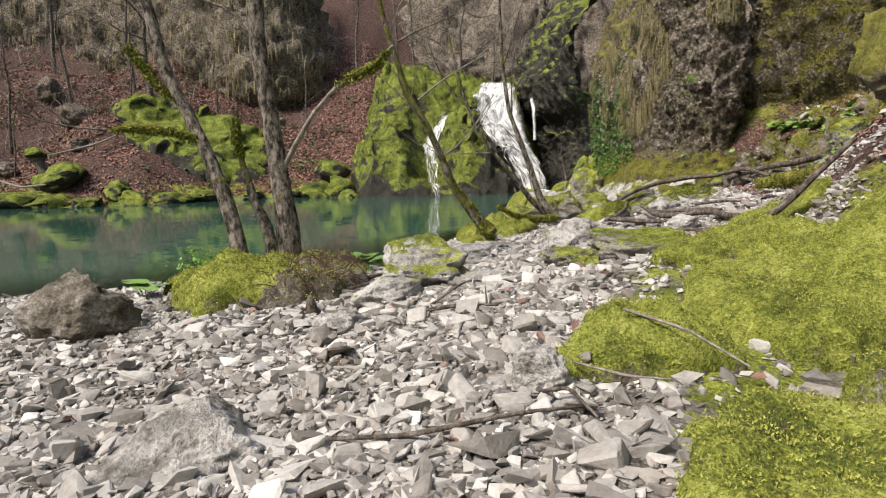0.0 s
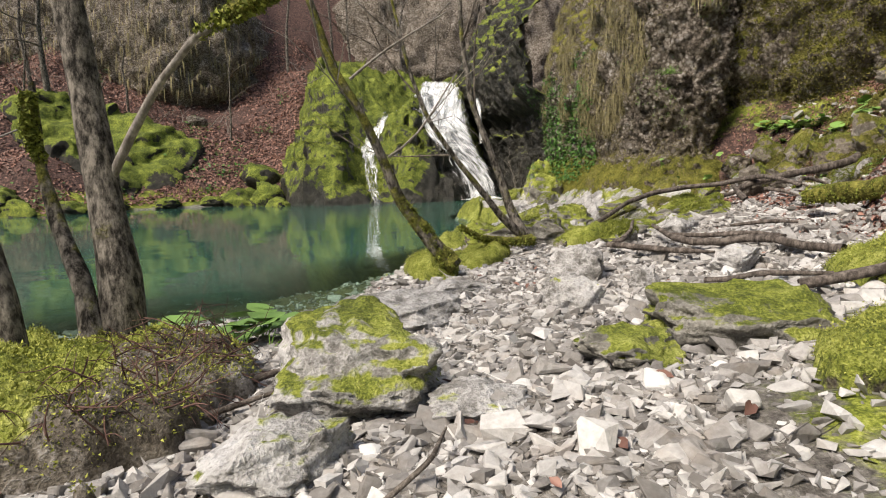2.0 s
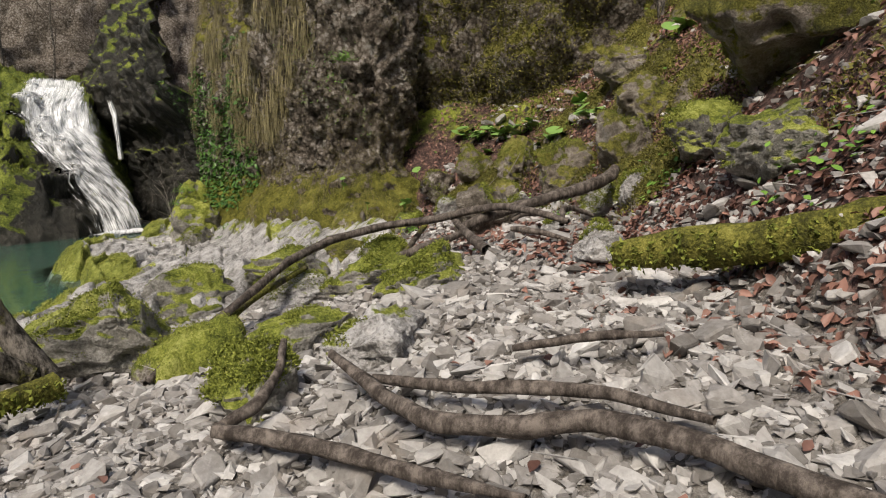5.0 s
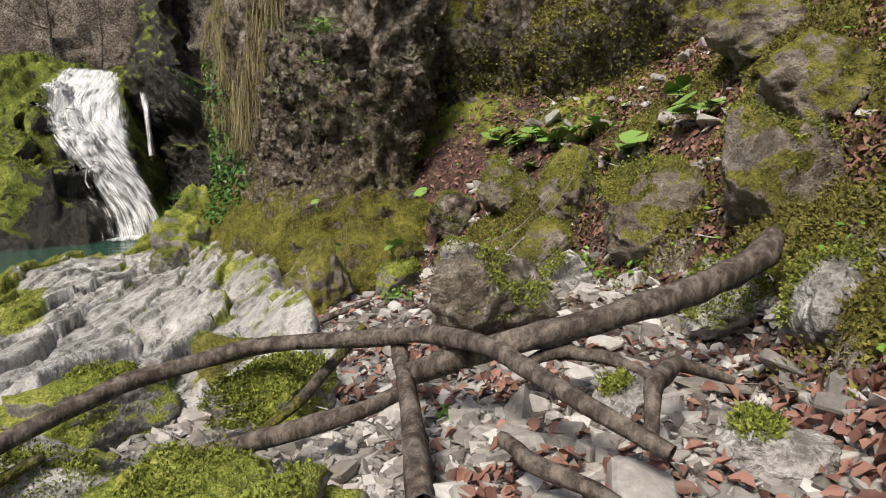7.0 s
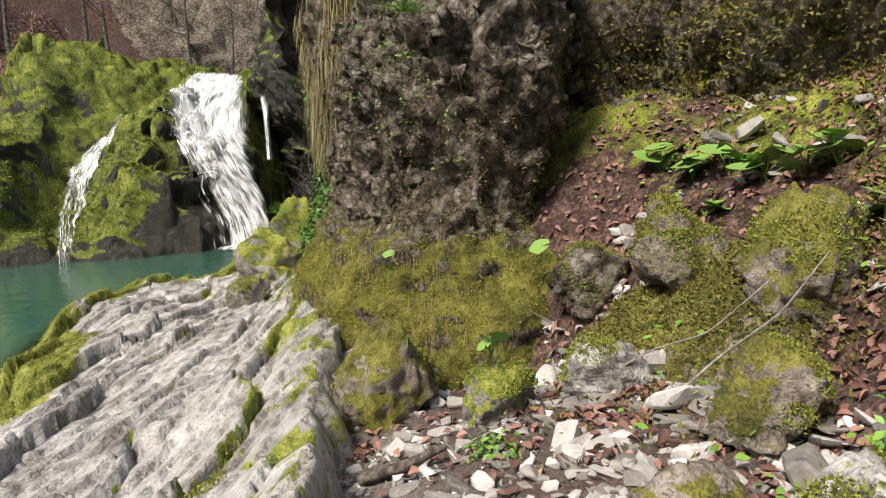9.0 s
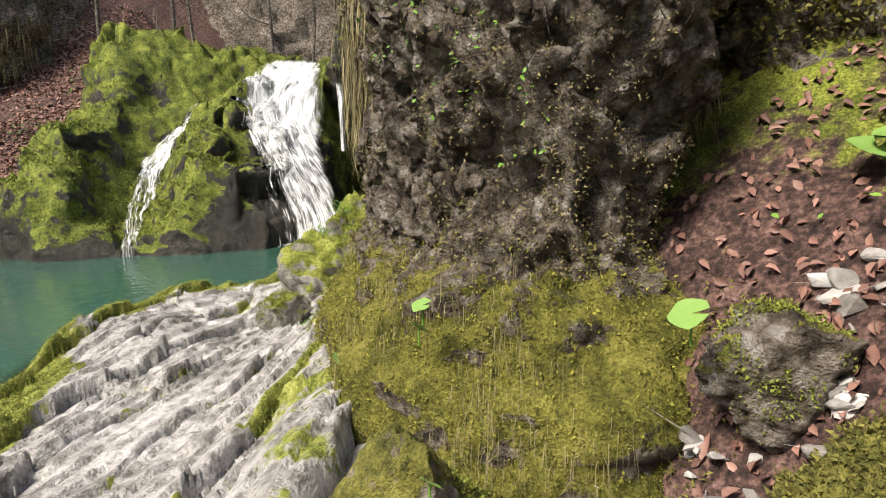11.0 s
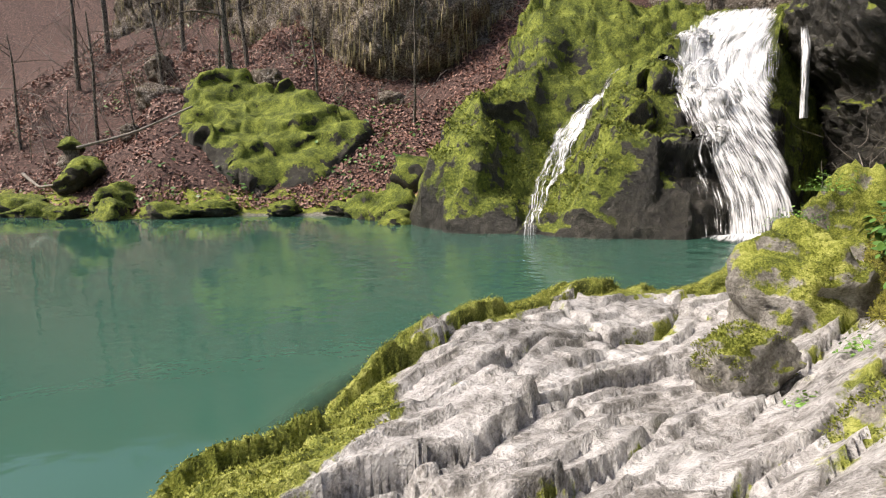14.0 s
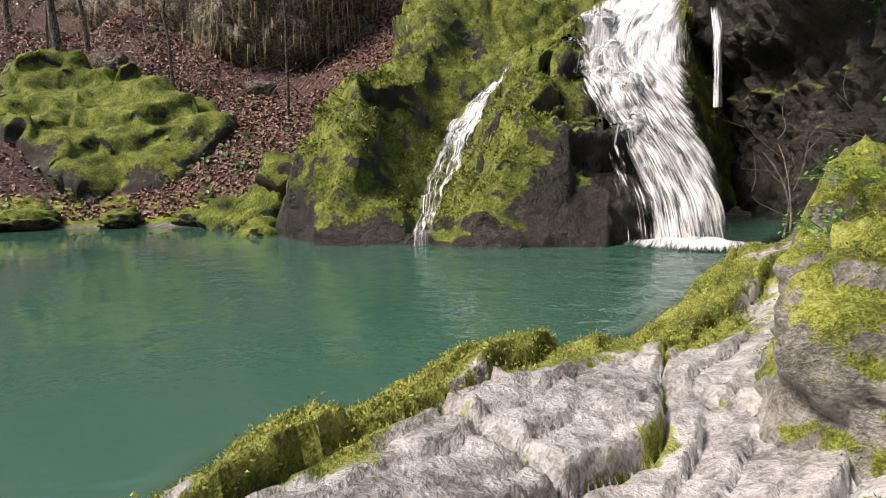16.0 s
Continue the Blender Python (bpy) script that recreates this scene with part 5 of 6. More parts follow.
v, f = scatter(mid, 800, rng, bank_spots(4.6, 9.0, 9.5, 16.2, slope_stones), lambda r, n, x, y: np.clip(np.exp(r.normal(math.log(0.05), 0.42, n)), 0.025, 0.13), (0.35, 0.9), 0.35, 0.5)
tagged(new("slope_rubble", mesh("slope_rubble", v, f, STONE, False)), "grey broken stones among dead leaves on the slope", "rubble", kind="stuff")


def embedded(shapes, n, seed, spots, size, out=0.25):
    """Stones set in a rock face, in one mesh."""
    rng = np.random.RandomState(seed)
    s = spots[rng.randint(0, len(spots), n)]
    vs, fs, base = [], [], 0
    for i in range(n):
        v, f = shapes[i % len(shapes)]
        r = float(np.clip(np.exp(rng.normal(math.log(size), 0.5)), size * 0.4, size * 2.6))
        turn = np.array(Euler(rng.uniform(0, 6.28, 3)).to_matrix())
        vs.append((v * (1, 0.8, 0.7) * r) @ turn.T + s[i, :3] + s[i, 3:6] * r * out)
        fs.append(f + base)
        base += len(v)
    return np.concatenate(vs), np.concatenate(fs)


# ---- far bank: shore rocks, bare trees, stump, tangle ----
SHORE = [(-22.5, 27.4, 1.8, 1.0, 0.5), (-20.3, 26.7, 2.0, 1.1, 0.6), (-18.6, 26.3, 1.7, 1.1, 0.7), (-17.0, 26.6, 1.6, 1.0, 0.6), (-15.4, 27.1, 1.8, 1.1, 0.6), (-14.0, 28.0, 1.6, 1.0, 0.5), (-13.0, 29.2, 1.5, 1.0, 0.45),
         (-11.2, 30.6, 1.3, 0.9, 0.35), (-9.6, 31.2, 1.2, 0.8, 0.3), (-8.0, 31.2, 1.6, 1.2, 0.7), (-6.9, 30.9, 1.4, 1.2, 0.9), (-6.2, 30.0, 1.1, 0.9, 0.5), (-16.4, 28.0, 2.2, 1.3, 0.7), (-19.5, 28.2, 2.2, 1.3, 0.8),
         (-7.6, 33.2, 1.8, 1.5, 1.0), (-4.2, 28.75, 0.8, 0.6, 0.35), (-2.6, 28.9, 0.9, 0.6, 0.4)]
for i, (bx, by, sx, sy, h) in enumerate(SHORE):
    boulder(bx, by, sx * 1.35, sy * 1.4, h * 1.1, FAR_MOSS, "moss-covered rock along the far shore", 200 + i, i * 41, cuts=8, rough=0.42, sub=4, moss=0.3, sink=0.48)
for i, (bx, by, sx, sy, h) in enumerate([(-17.5, 35.5, 2.4, 1.4, 0.9), (-21.5, 33.0, 2.6, 1.5, 1.0), (-24.5, 35.0, 2.4, 1.6, 1.1), (-12.3, 37.4, 1.4, 1.0, 0.6), (-20.0, 30.6, 1.4, 1.0, 0.6), (-23.5, 30.0, 1.8, 1.3, 0.7)]):
    boulder(bx, by, sx, sy, h, CLIFF, "brown rock half buried in the leafy far slope", 230 + i, i * 67, cuts=7, rough=0.4, sub=4, moss=-0.2)


def bare_tree(x, y, h, r, seed, lean=(0.0, 0.0), mat=BARK, label="bare thin tree on the leafy slope", depth=2, low=0.35, n=6):
    rng = np.random.RandomState(seed)
    z = float(ground_z(np.array([x]), np.array([y]))[0])
    ob = tagged(new("bare_tree"), label, "tree", "bare trees on the slopes")
    pts = [(x + lean[0] * t + 0.12 * h * 0.2 * rng.normal() * t, y + lean[1] * t, z - 0.1 + h * t) for t in (0, 0.2, 0.4, 0.6, 0.8, 1.0)]
    limb("trunk", pts, [r, r * 0.8, r * 0.6, r * 0.3], mat, ob, 7, -0.2, seed=seed)
    starts = []
    for _ in range(n):
        t = rng.uniform(low, 0.95)
        p = [np.interp(t, (0, 0.2, 0.4, 0.6, 0.8, 1.0), [q[c] for q in pts]) for c in range(3)]
        a = rng.uniform(0, 6.28)
        starts.append((p, (math.cos(a), math.sin(a), rng.uniform(0.1, 0.8)), h * rng.uniform(0.22, 0.4), r * 0.3))
    crown("twig_spray", rng, starts, ob, TWIG_BARK, depth)
    return ob


FAR_TREES = [(-17.8, 33.8, 7, 0.17, 0.0), (-19.4, 34.5, 5, 0.06, 0.4), (-15.2, 36.2, 4.5, 0.07, -0.1), (-22.2, 33.6, 6, 0.1, -0.5), (-24.5, 31.6, 6, 0.09, 0.6), (-20.6, 37, 7, 0.12, -0.3), (-25.5, 37, 8, 0.14, 0.3), (-28.5, 33, 7, 0.12, 0.5),
             (-29.5, 28, 6, 0.1, 0.8), (-27, 29.5, 5, 0.07, 0.4), (-10.0, 36.0, 5, 0.06, 0.3), (-8.3, 42.5, 7, 0.1, 0.2), (-4.5, 43.5, 7, 0.09, -0.3), (0.5, 44.5, 7, 0.08, 0.3), (2.4, 43.5, 6, 0.07, 0.2), (-1.6, 46.0, 8, 0.1, 0.1),
             (4.5, 45, 8, 0.12, -0.2), (-13.5, 42, 8, 0.12, 0.2), (-31, 36, 9, 0.16, 0.2), (-22.8, 29.6, 3.5, 0.05, 0.5), (-18.9, 30.2, 3, 0.04, -0.4), (-6.0, 45, 8, 0.1, 0.0)]
for i, (tx, ty, h, r, ln) in enumerate(FAR_TREES):
    bare_tree(tx, ty, h, r, 300 + i, (ln, -0.2), depth=2 if i < 11 else 1)
bare_tree(4.15, 6.15, 6, 0.13, 350, (0.2, 0.1), label="bare trunk at the edge of the mossy slope", n=4, low=0.5)
for i, (tx, ty) in enumerate([(10.4, 12.6), (11.2, 9.5), (9.8, 14.3), (8.6, 9.4)]):
    bare_tree(tx, ty, 4.5, 0.06, 360 + i, (-0.4, -0.2), n=5)

stump = tagged(new("tree_stump"), "upturned root stump with a cap of moss and ferns", "stump")
limb("stump_stem", [(-20.6, 28.6, 0.7), (-20.4, 28.6, 1.3), (-20.7, 28.7, 1.9), (-20.9, 28.8, 2.4)], [0.22, 0.16, 0.2, 0.35], ROOT_BARK, stump, 9, 0.0, seed=71, wobble=0.5)
v, f = rock_shape(4, 72, 0.7, 5, 0.3)
part("moss_cap", mesh("moss_cap", v * 0.5 + (-20.9, 28.75, 2.45), f, FAR_MOSS, attrs={"moss": np.full(len(v), 0.6)}), stump, "green moss cap on the stump")
for i, pts in enumerate([[(-20.2, 28.5, 2.3), (-18.6, 30.0, 2.9), (-17.2, 31.6, 3.9)], [(-22.5, 27.6, 1.4), (-20.8, 27.4, 0.9), (-19.4, 27.3, 1.0)], [(-18.4, 29.0, 1.4), (-17.2, 30.0, 2.3), (-16.8, 30.6, 2.8)]]):
    tagged(limb("dead_branch", pts, [0.06, 0.05, 0.035], PALE_TWIG, None, 7, 0.1, seed=80 + i, wobble=0.3), "dead branch lying on the far bank", "branch", "fallen sticks")


# ---- leaves, grass, moss blades ----
def leaf_quads(pos, nrm, size, seed, curl=0.35):
    """Dead leaves, each two folded halves with pointed ends."""
    rng = np.random.RandomState(seed)
    n = len(pos)
    nn = nrm + rng.normal(0, 0.3, (n, 3))
    nn /= np.linalg.norm(nn, axis=1)[:, None]
    a = np.cross(nn, rng.normal(size=(n, 3)))
    a /= np.linalg.norm(a, axis=1)[:, None]
    b = np.cross(nn, a)
    s = size * rng.uniform(0.6, 1.25, n)[:, None]
    up = nn * s * curl * rng.uniform(0.1, 1, n)[:, None]
    base = pos + nn * s * 0.12
    v = np.stack([base - a * s * 0.55, base + b * s * 0.3 + up - a * s * 0.1, base + b * s * 0.26 + up + a * s * 0.25, base + a * s * 0.55 + up * 0.6, base - b * s * 0.26 + up + a * s * 0.25, base - b * s * 0.3 + up * 0.7 - a * s * 0.1], 1)
    k = np.arange(n)[:, None] * 6
    f = np.concatenate([k + [0, 1, 2, 3], k + [0, 3, 4, 5]])
    return v.reshape(-1, 3), f


def ground_normals(x, y, e=0.06):
    n = np.stack([ground_z(x - e, y) - ground_z(x + e, y), ground_z(x, y - e) - ground_z(x, y + e), 2 * e + 0 * x], -1)
    return n / np.linalg.norm(n, axis=1)[:, None]


def litter_spots(seed, n, x0, x1, y0, y1, keep):
    x, y = bank_spots(x0, x1, y0, y1, keep)(np.random.RandomState(seed), n)
    return np.stack([x, y, ground_z(x, y)], -1), ground_normals(x, y)


def slope_weight(x, y):
    e, side = line_distance(x, y, FOOT)
    return np.where(side > 0, 1.0, np.exp(-e * 3.2)) * (0.3 + 0.7 * (fbm(x * 0.8, y * 0.8, 0, 3, 44) > 0.0))


pos, nrm = litter_spots(1, 16000, 4.0, 10, 8.0, 17.0, slope_weight)
v, f = leaf_quads(pos, nrm, 0.055, 2, 0.7)
tagged(new("leaf_litter", mesh("leaf_litter", v, f, DEAD_LEAF)), "reddish brown dead beech leaves on the slope", "leaves", kind="stuff")
pos, nrm = litter_spots(3, 3000, 4.7, 7.2, 10.3, 16.0, lambda x, y: 0.1 + 0.9 * (fbm(x * 1.3, y * 1.3, 0, 2, 45) > 0.02))
v, f = leaf_quads(pos + (0, 0, 0.02), nrm, 0.06, 4, 0.6)
tagged(new("leaf_litter", mesh("leaf_litter", v, f, DEAD_LEAF)), "brown dead leaves lying between the path stones", "leaves", kind="stuff")
pos, nrm = litter_spots(5, 170, -1.5, 4.5, 2.0, 10.5, lambda x, y: np.where(inside(x, y, POOL), 0.0, 1.0))
v, f = leaf_quads(pos + (0, 0, 0.03), nrm, 0.06, 6)
tagged(new("leaf_litter", mesh("leaf_litter", v, f, DEAD_LEAF)), "scattered orange-brown leaves on the gravel", "leaves", kind="stuff")


def far_weight(x, y):
    d, _ = line_distance(x, y, POOL, True)
    return np.where(inside(x, y, POOL) | (d < 0.5), 0.0, 1.0) * (0.2 + 0.8 * (fbm(x * 0.4, y * 0.4, 0, 3, 48) > -0.12))


pos, nrm = litter_spots(7, 60000, -34, -5.5, 26.5, 46, far_weight)
v, f = leaf_quads(pos, nrm, 0.14, 8, 0.6)
tagged(new("leaf_litter", mesh("leaf_litter", v, f, DEAD_LEAF)), "reddish leaf litter on the far slope", "leaves", kind="stuff")


def spots_of(names, low=-1.0, high=1e9, box=None, up=-1.0):
    """Places and normals on finished meshes, for what grows on them."""
    out = []
    for ob in scene.objects:
        if ob.type == "MESH" and ob.name.split(".")[0] in names:
            me, n = ob.data, len(ob.data.vertices)
            co, no = np.zeros(n * 3), np.zeros(n * 3)
            me.vertices.foreach_get("co", co)
            me.vertices.foreach_get("normal", no)
            m = np.array(ob.matrix_world) if ob.parent is None else np.eye(4)
            co = co.reshape(-1, 3) @ m[:3, :3].T + m[:3, 3]
            no = no.reshape(-1, 3) @ m[:3, :3].T
            no = no / (np.linalg.norm(no, axis=1)[:, None] + 1e-9)
            ok = (co[:, 2] > low) & (co[:, 2] < high) & (no[:, 2] > up)
            if "moss" in me.attributes and low > -0.5:
                pass
            if box is not None:
                ok &= box(co[:, 0], co[:, 1], co[:, 2])
            out.append(np.concatenate([co[ok], no[ok]], 1))
    return np.concatenate(out)


def hanging(count, seed, spots, length, width, droop=1.0):
    """Grass blades that start outward and hang down: three joined strips each."""
    rng = np.random.RandomState(seed)
    s = spots[rng.randint(0, len(spots), count)]
    base, n = s[:, :3] + rng.normal(0, 0.03, (count, 3)), s[:, 3:6]
    L = length * rng.uniform(0.35, 1.3, count)[:, None]
    out = n * (1, 1, 0.2) + rng.normal(0, 0.35, (count, 3))
    a = np.cross(out, (0, 0, 1.0))
    a /= np.linalg.norm(a, axis=1)[:, None] + 1e-9
    w = a * width * rng.uniform(0.6, 1.4, count)[:, None]
    p1 = base + out * L * 0.16 + np.array((0, 0, 0.03)) * L
    p2 = p1 + out * L * 0.06 - np.array((0, 0, 0.42)) * L * droop
    p3 = p2 - np.array((0, 0, 0.55)) * L * droop + rng.normal(0, 0.03, (count, 3))
    v = np.stack([base - w, base + w, p1 + w, p1 - w, p2 + w * 0.8, p2 - w * 0.8, p3], 1)
    k = np.arange(count)[:, None] * 7
    q, t = np.concatenate([k + [0, 1, 2, 3], k + [3, 2, 4, 5]]), k + [5, 4, 6]
    return v.reshape(-1, 3), q.tolist() + t.tolist()


bpy.context.view_layer.update()
sp = spots_of({"moss_cushion"}, up=0.0, box=lambda x, y, z: (y > 10) & (x > 5) & (z > ground_z(x, y) + 0.03))
v, f = tufts(60000, 21, sp, 0.024, 0.014, 0.8)
tagged(new("moss_blades", mesh("moss_blades", v, f, OLIVE_TUFT, False)), "olive moss shoots on the slope cushions", "moss", kind="stuff")
pos, nrm = litter_spots(22, 9000, 5.5, 11.5, 8.5, 16.6, lambda x, y: slope_weight(x, y) * (fbm(x * 1.1, y * 1.1, 0, 4, 46) > 0.0))
v, f = tufts(80000, 23, np.concatenate([pos, nrm], 1), 0.028, 0.05, 0.7)
tagged(new("slope_moss", mesh("slope_moss", v, f, OLIVE_TUFT, False)), "olive moss growing through the leaf litter", "moss", kind="stuff")
sp = spots_of({"cliff_behind_slope"}, low=1.5, high=7.0, box=lambda x, y, z: (x < 11.5) & (fbm(x * 0.9, y * 0.9, z * 0.9, 3, 47) > -0.15))
v, f = tufts(90000, 24, sp, 0.04, 0.05, 0.9)
tagged(new("cliff_moss", mesh("cliff_moss", v, f, OLIVE_TUFT, False)), "yellow-brown moss over the rock wall", "moss", kind="stuff")
sp = spots_of({"moss_cushion"}, up=0.1, box=lambda x, y, z: (z > ground_z(x, y) + 0.04) & ((y < 10) | (x < 5)))
v, f = tufts(150000, 1, sp, 0.011, 0.012, 0.7)
tagged(new("moss_blades", mesh("moss_blades", v, f, MOSS_TUFT, False)), "short yellow-green moss shoots on the cushions", "moss", kind="stuff")
sp = spots_of({"tree_mound"}, up=0.1, box=lambda x, y, z: z > ground_z(x, y) + 0.08)
v, f = tufts(26000, 2, sp, 0.016, 0.012, 0.7)
tagged(new("moss_blades", mesh("moss_blades", v, f, MOSS_TUFT, False)), "moss shoots on the tree mound", "moss", kind="stuff")
sp = spots_of({"tree_mound"}, up=-1, box=lambda x, y, z: (x > -1.0) & (y < 6.9) & (z > ground_z(x, y) + 0.03))
rng = np.random.RandomState(27)
out = []
for q in sp[rng.randint(0, len(sp), 130)]:
    twigs(rng, q[:3], q[3:6] * 0.3 + rng.normal(size=3), rng.uniform(0.12, 0.3), 0.005, 1, out, 0.9, -0.3)
v, f = join(out)
tagged(new("root_tangle", mesh("root_tangle", v, f, ROOT_FIBRE)), "tangle of dark reddish roots at the end of the mound", "roots", kind="stuff")
sp = spots_of({"limestone_outcrop"}, low=0.05, up=0.15)
_, ms = outcrop_z(sp[:, 0], sp[:, 1])
sp = sp[ms + 0.5 * fbm(sp[:, 0] * 3, sp[:, 1] * 3, 0, 3, 66) > 0.62]
v, f = tufts(70000, 3, sp, 0.016, 0.01, 0.7)
tagged(new("moss_blades", mesh("moss_blades", v, f, MOSS_TUFT, False)), "bright moss shoots along the outcrop", "moss", kind="stuff")
sp = spots_of({"fall_rock"}, low=0.3, up=0.5)
_, ms = fall_rock_z(sp[:, 0], sp[:, 1])
sp = sp[ms + 0.6 * fbm(sp[:, 0] * 1.5, sp[:, 1] * 1.5, 0, 3, 67) > -0.1]
v, f = tufts(70000, 4, sp, 0.06, 0.03, 0.7)
tagged(new("moss_blades", mesh("moss_blades", v, f, DARK_TUFT, False)), "dark green moss tufts on the fall rock", "moss", kind="stuff")
near_cliff = lambda x, y, z: (y < 34)
sp = spots_of({"cliff_near_falls"}, low=0.1, high=1.7, box=near_cliff, up=-0.1)
v, f = tufts(90000, 5, sp, 0.018, 0.015, 0.9)
tagged(new("cliff_moss", mesh("cliff_moss", v, f, leafy("olive_moss_tuft", (0.06, 0.06, 0.01), (0.30, 0.29, 0.05), 0.9), False)), "olive moss shoots at the foot of the cliff", "moss", kind="stuff")
sp = spots_of({"boulder"}, up=0.2, box=lambda x, y, z: (y > 9.8) & (y < 26) & (z > ground_z(x, y) + 0.12))
sp = sp[fbm(sp[:, 0] * 2.5, sp[:, 1] * 2.5, sp[:, 2] * 2.5, 3, 68) > 0.0]
v, f = tufts(150000, 6, sp, 0.016, 0.012, 0.8)
tagged(new("moss_blades", mesh("moss_blades", v, f, DARK_TUFT, False)), "moss shoots on the boulders along the path", "moss", kind="stuff")


sp = spots_of({"cliff_near_falls"}, low=0.6, high=6.0, box=lambda x, y, z: (y < 20.5) & (fbm(x * 1.0, y * 1.0, z * 1.0, 3, 78) > -0.1 + 0.6 * smooth(1.7, 1.2, z)))
v, f = embedded(mid, 3600, 31, sp, 0.04, -0.45)
tagged(new("cliff_stones", mesh("cliff_stones", v, f, CLIFF, False)), "grey pebbles and blocks set in the conglomerate", "stones", kind="stuff")
sp = spots_of({"cliff_behind_slope"}, low=1.5, high=6.0, box=lambda x, y, z: (x < 11) & (fbm(x * 0.8, y * 0.8, z * 0.8, 3, 79) > 0.05))
v, f = embedded(mid, 900, 32, sp, 0.06, -0.45)
tagged(new("cliff_stones", mesh("cliff_stones", v, f, CLIFF, False)), "broken stones in the rock wall above the slope", "stones", kind="stuff")


sp = spots_of({"cliff_near_falls"}, low=2.3, high=8.0, box=lambda x, y, z: (y < 33) & (fbm(x * 0.8, y * 0.8, z * 0.8, 3, 71) > 0.03 + 0.25 * smooth(18.5, 17, y)))
v, f = hanging(24000, 7, sp, 0.34, 0.004)
tagged(new("hanging_grass", mesh("hanging_grass", v, f, DRY_GRASS, False)), "dry pale grass hanging down the cliff", "grass", kind="stuff")
sp = spots_of({"cliff_near_falls"}, low=0.7, high=1.6, box=lambda x, y, z: (y < 20) & (fbm(x * 1.4, y * 1.4, z * 1.4, 3, 72) > 0.03))
v, f = hanging(3000, 8, sp, 0.2, 0.0011)
tagged(new("hanging_grass", mesh("hanging_grass", v, f, DRY_GRASS, False)), "dry grass tufts on the mossy cliff foot", "grass", kind="stuff")
sp = spots_of({"cliff_near_falls", "cliff_behind_slope"}, low=1.5, high=6.0, box=lambda x, y, z: (y < 24) & (x < 10.5) & (fbm(x * 1.2, y * 1.2, z * 1.2, 3, 77) > -0.05))
v, f = tufts(90000, 17, sp, 0.02, 0.02, 0.9)
tagged(new("cliff_moss", mesh("cliff_moss", v, f, leafy("withered_moss", (0.06, 0.05, 0.025), (0.28, 0.24, 0.115), 0.9), False)), "withered brown-green growth over the cliff face", "moss", kind="stuff")
sp = spots_of({"cliff_above_far_bank"}, low=6.0, high=13)
v, f = hanging(4000, 9, sp, 0.8, 0.016)
tagged(new("hanging_grass", mesh("hanging_grass", v, f, DRY_GRASS, False)), "dry grass hanging from the far cliff", "grass", kind="stuff")


def small_leaves(count, seed, spots, size, spread=0.03, face=0.5):
    rng = np.random.RandomState(seed)
    s = spots[rng.randint(0, len(spots), count)]
    return leaf_quads(s[:, :3] + rng.normal(0, spread, (count, 3)) + s[:, 3:6] * 0.03, s[:, 3:6] * face + np.array((0, 0, 1 - face)), size, seed, 0.2)


sp = spots_of({"cliff_near_falls", "cliff_beside_falls"}, low=0.9, high=4.6, box=lambda x, y, z: (y > 20.5) & (y < 31) & (fbm(x * 0.7, y * 0.5, z * 0.7, 3, 73) > -0.08))
v, f = small_leaves(6500, 10, sp, 0.10)
tagged(new("ivy", mesh("ivy", v, f, IVY_LEAF)), "dark green ivy on the cliff beside the falls", "ivy", kind="stuff")
sp = spots_of({"cliff_near_falls", "cliff_behind_slope"}, low=1.9, high=7.5, box=lambda x, y, z: (y < 21) & (fbm(x * 1.1, y * 1.1, z * 1.1, 3, 74) > 0.26))
v, f = small_leaves(1500, 11, sp, 0.028)
tagged(new("cliff_herbs", mesh("cliff_herbs", v, f, FERN_LEAF)), "small green herbs growing on the cliff", "herbs", kind="stuff")
sp = spots_of({"log_stem", "moss_sleeve", "bough", "moss_clump", "low_limb"}, up=-0.6)
v, f = tufts(16000, 16, sp, 0.03, 0.012, 0.8)
tagged(new("moss_blades", mesh("moss_blades", v, f, DARK_TUFT, False)), "shaggy moss shoots on boughs and log", "moss", kind="stuff")
pos, nrm = litter_spots(12, 900, 4.5, 11, 9, 16.5, lambda x, y: slope_weight(x, y) * (fbm(x * 1.5, y * 1.5, 0, 3, 75) > 0.16))
v, f = small_leaves(3200, 13, np.concatenate([pos, nrm], 1), 0.05, 0.06)
tagged(new("slope_herbs", mesh("slope_herbs", v, f, FERN_LEAF)), "low green herbs among the dead leaves", "herbs", kind="stuff")
pos, nrm = litter_spots(14, 500, -28, -8, 27, 44, lambda x, y: far_weight(x, y) * (fbm(x * 0.5, y * 0.5, 0, 3, 76) > 0.2))
v, f = small_leaves(2600, 15, np.concatenate([pos, nrm], 1), 0.16, 0.2)
tagged(new("slope_herbs", mesh("slope_herbs", v, f, IVY_LEAF)), "green herbs on the far leaf slope", "herbs", kind="stuff")
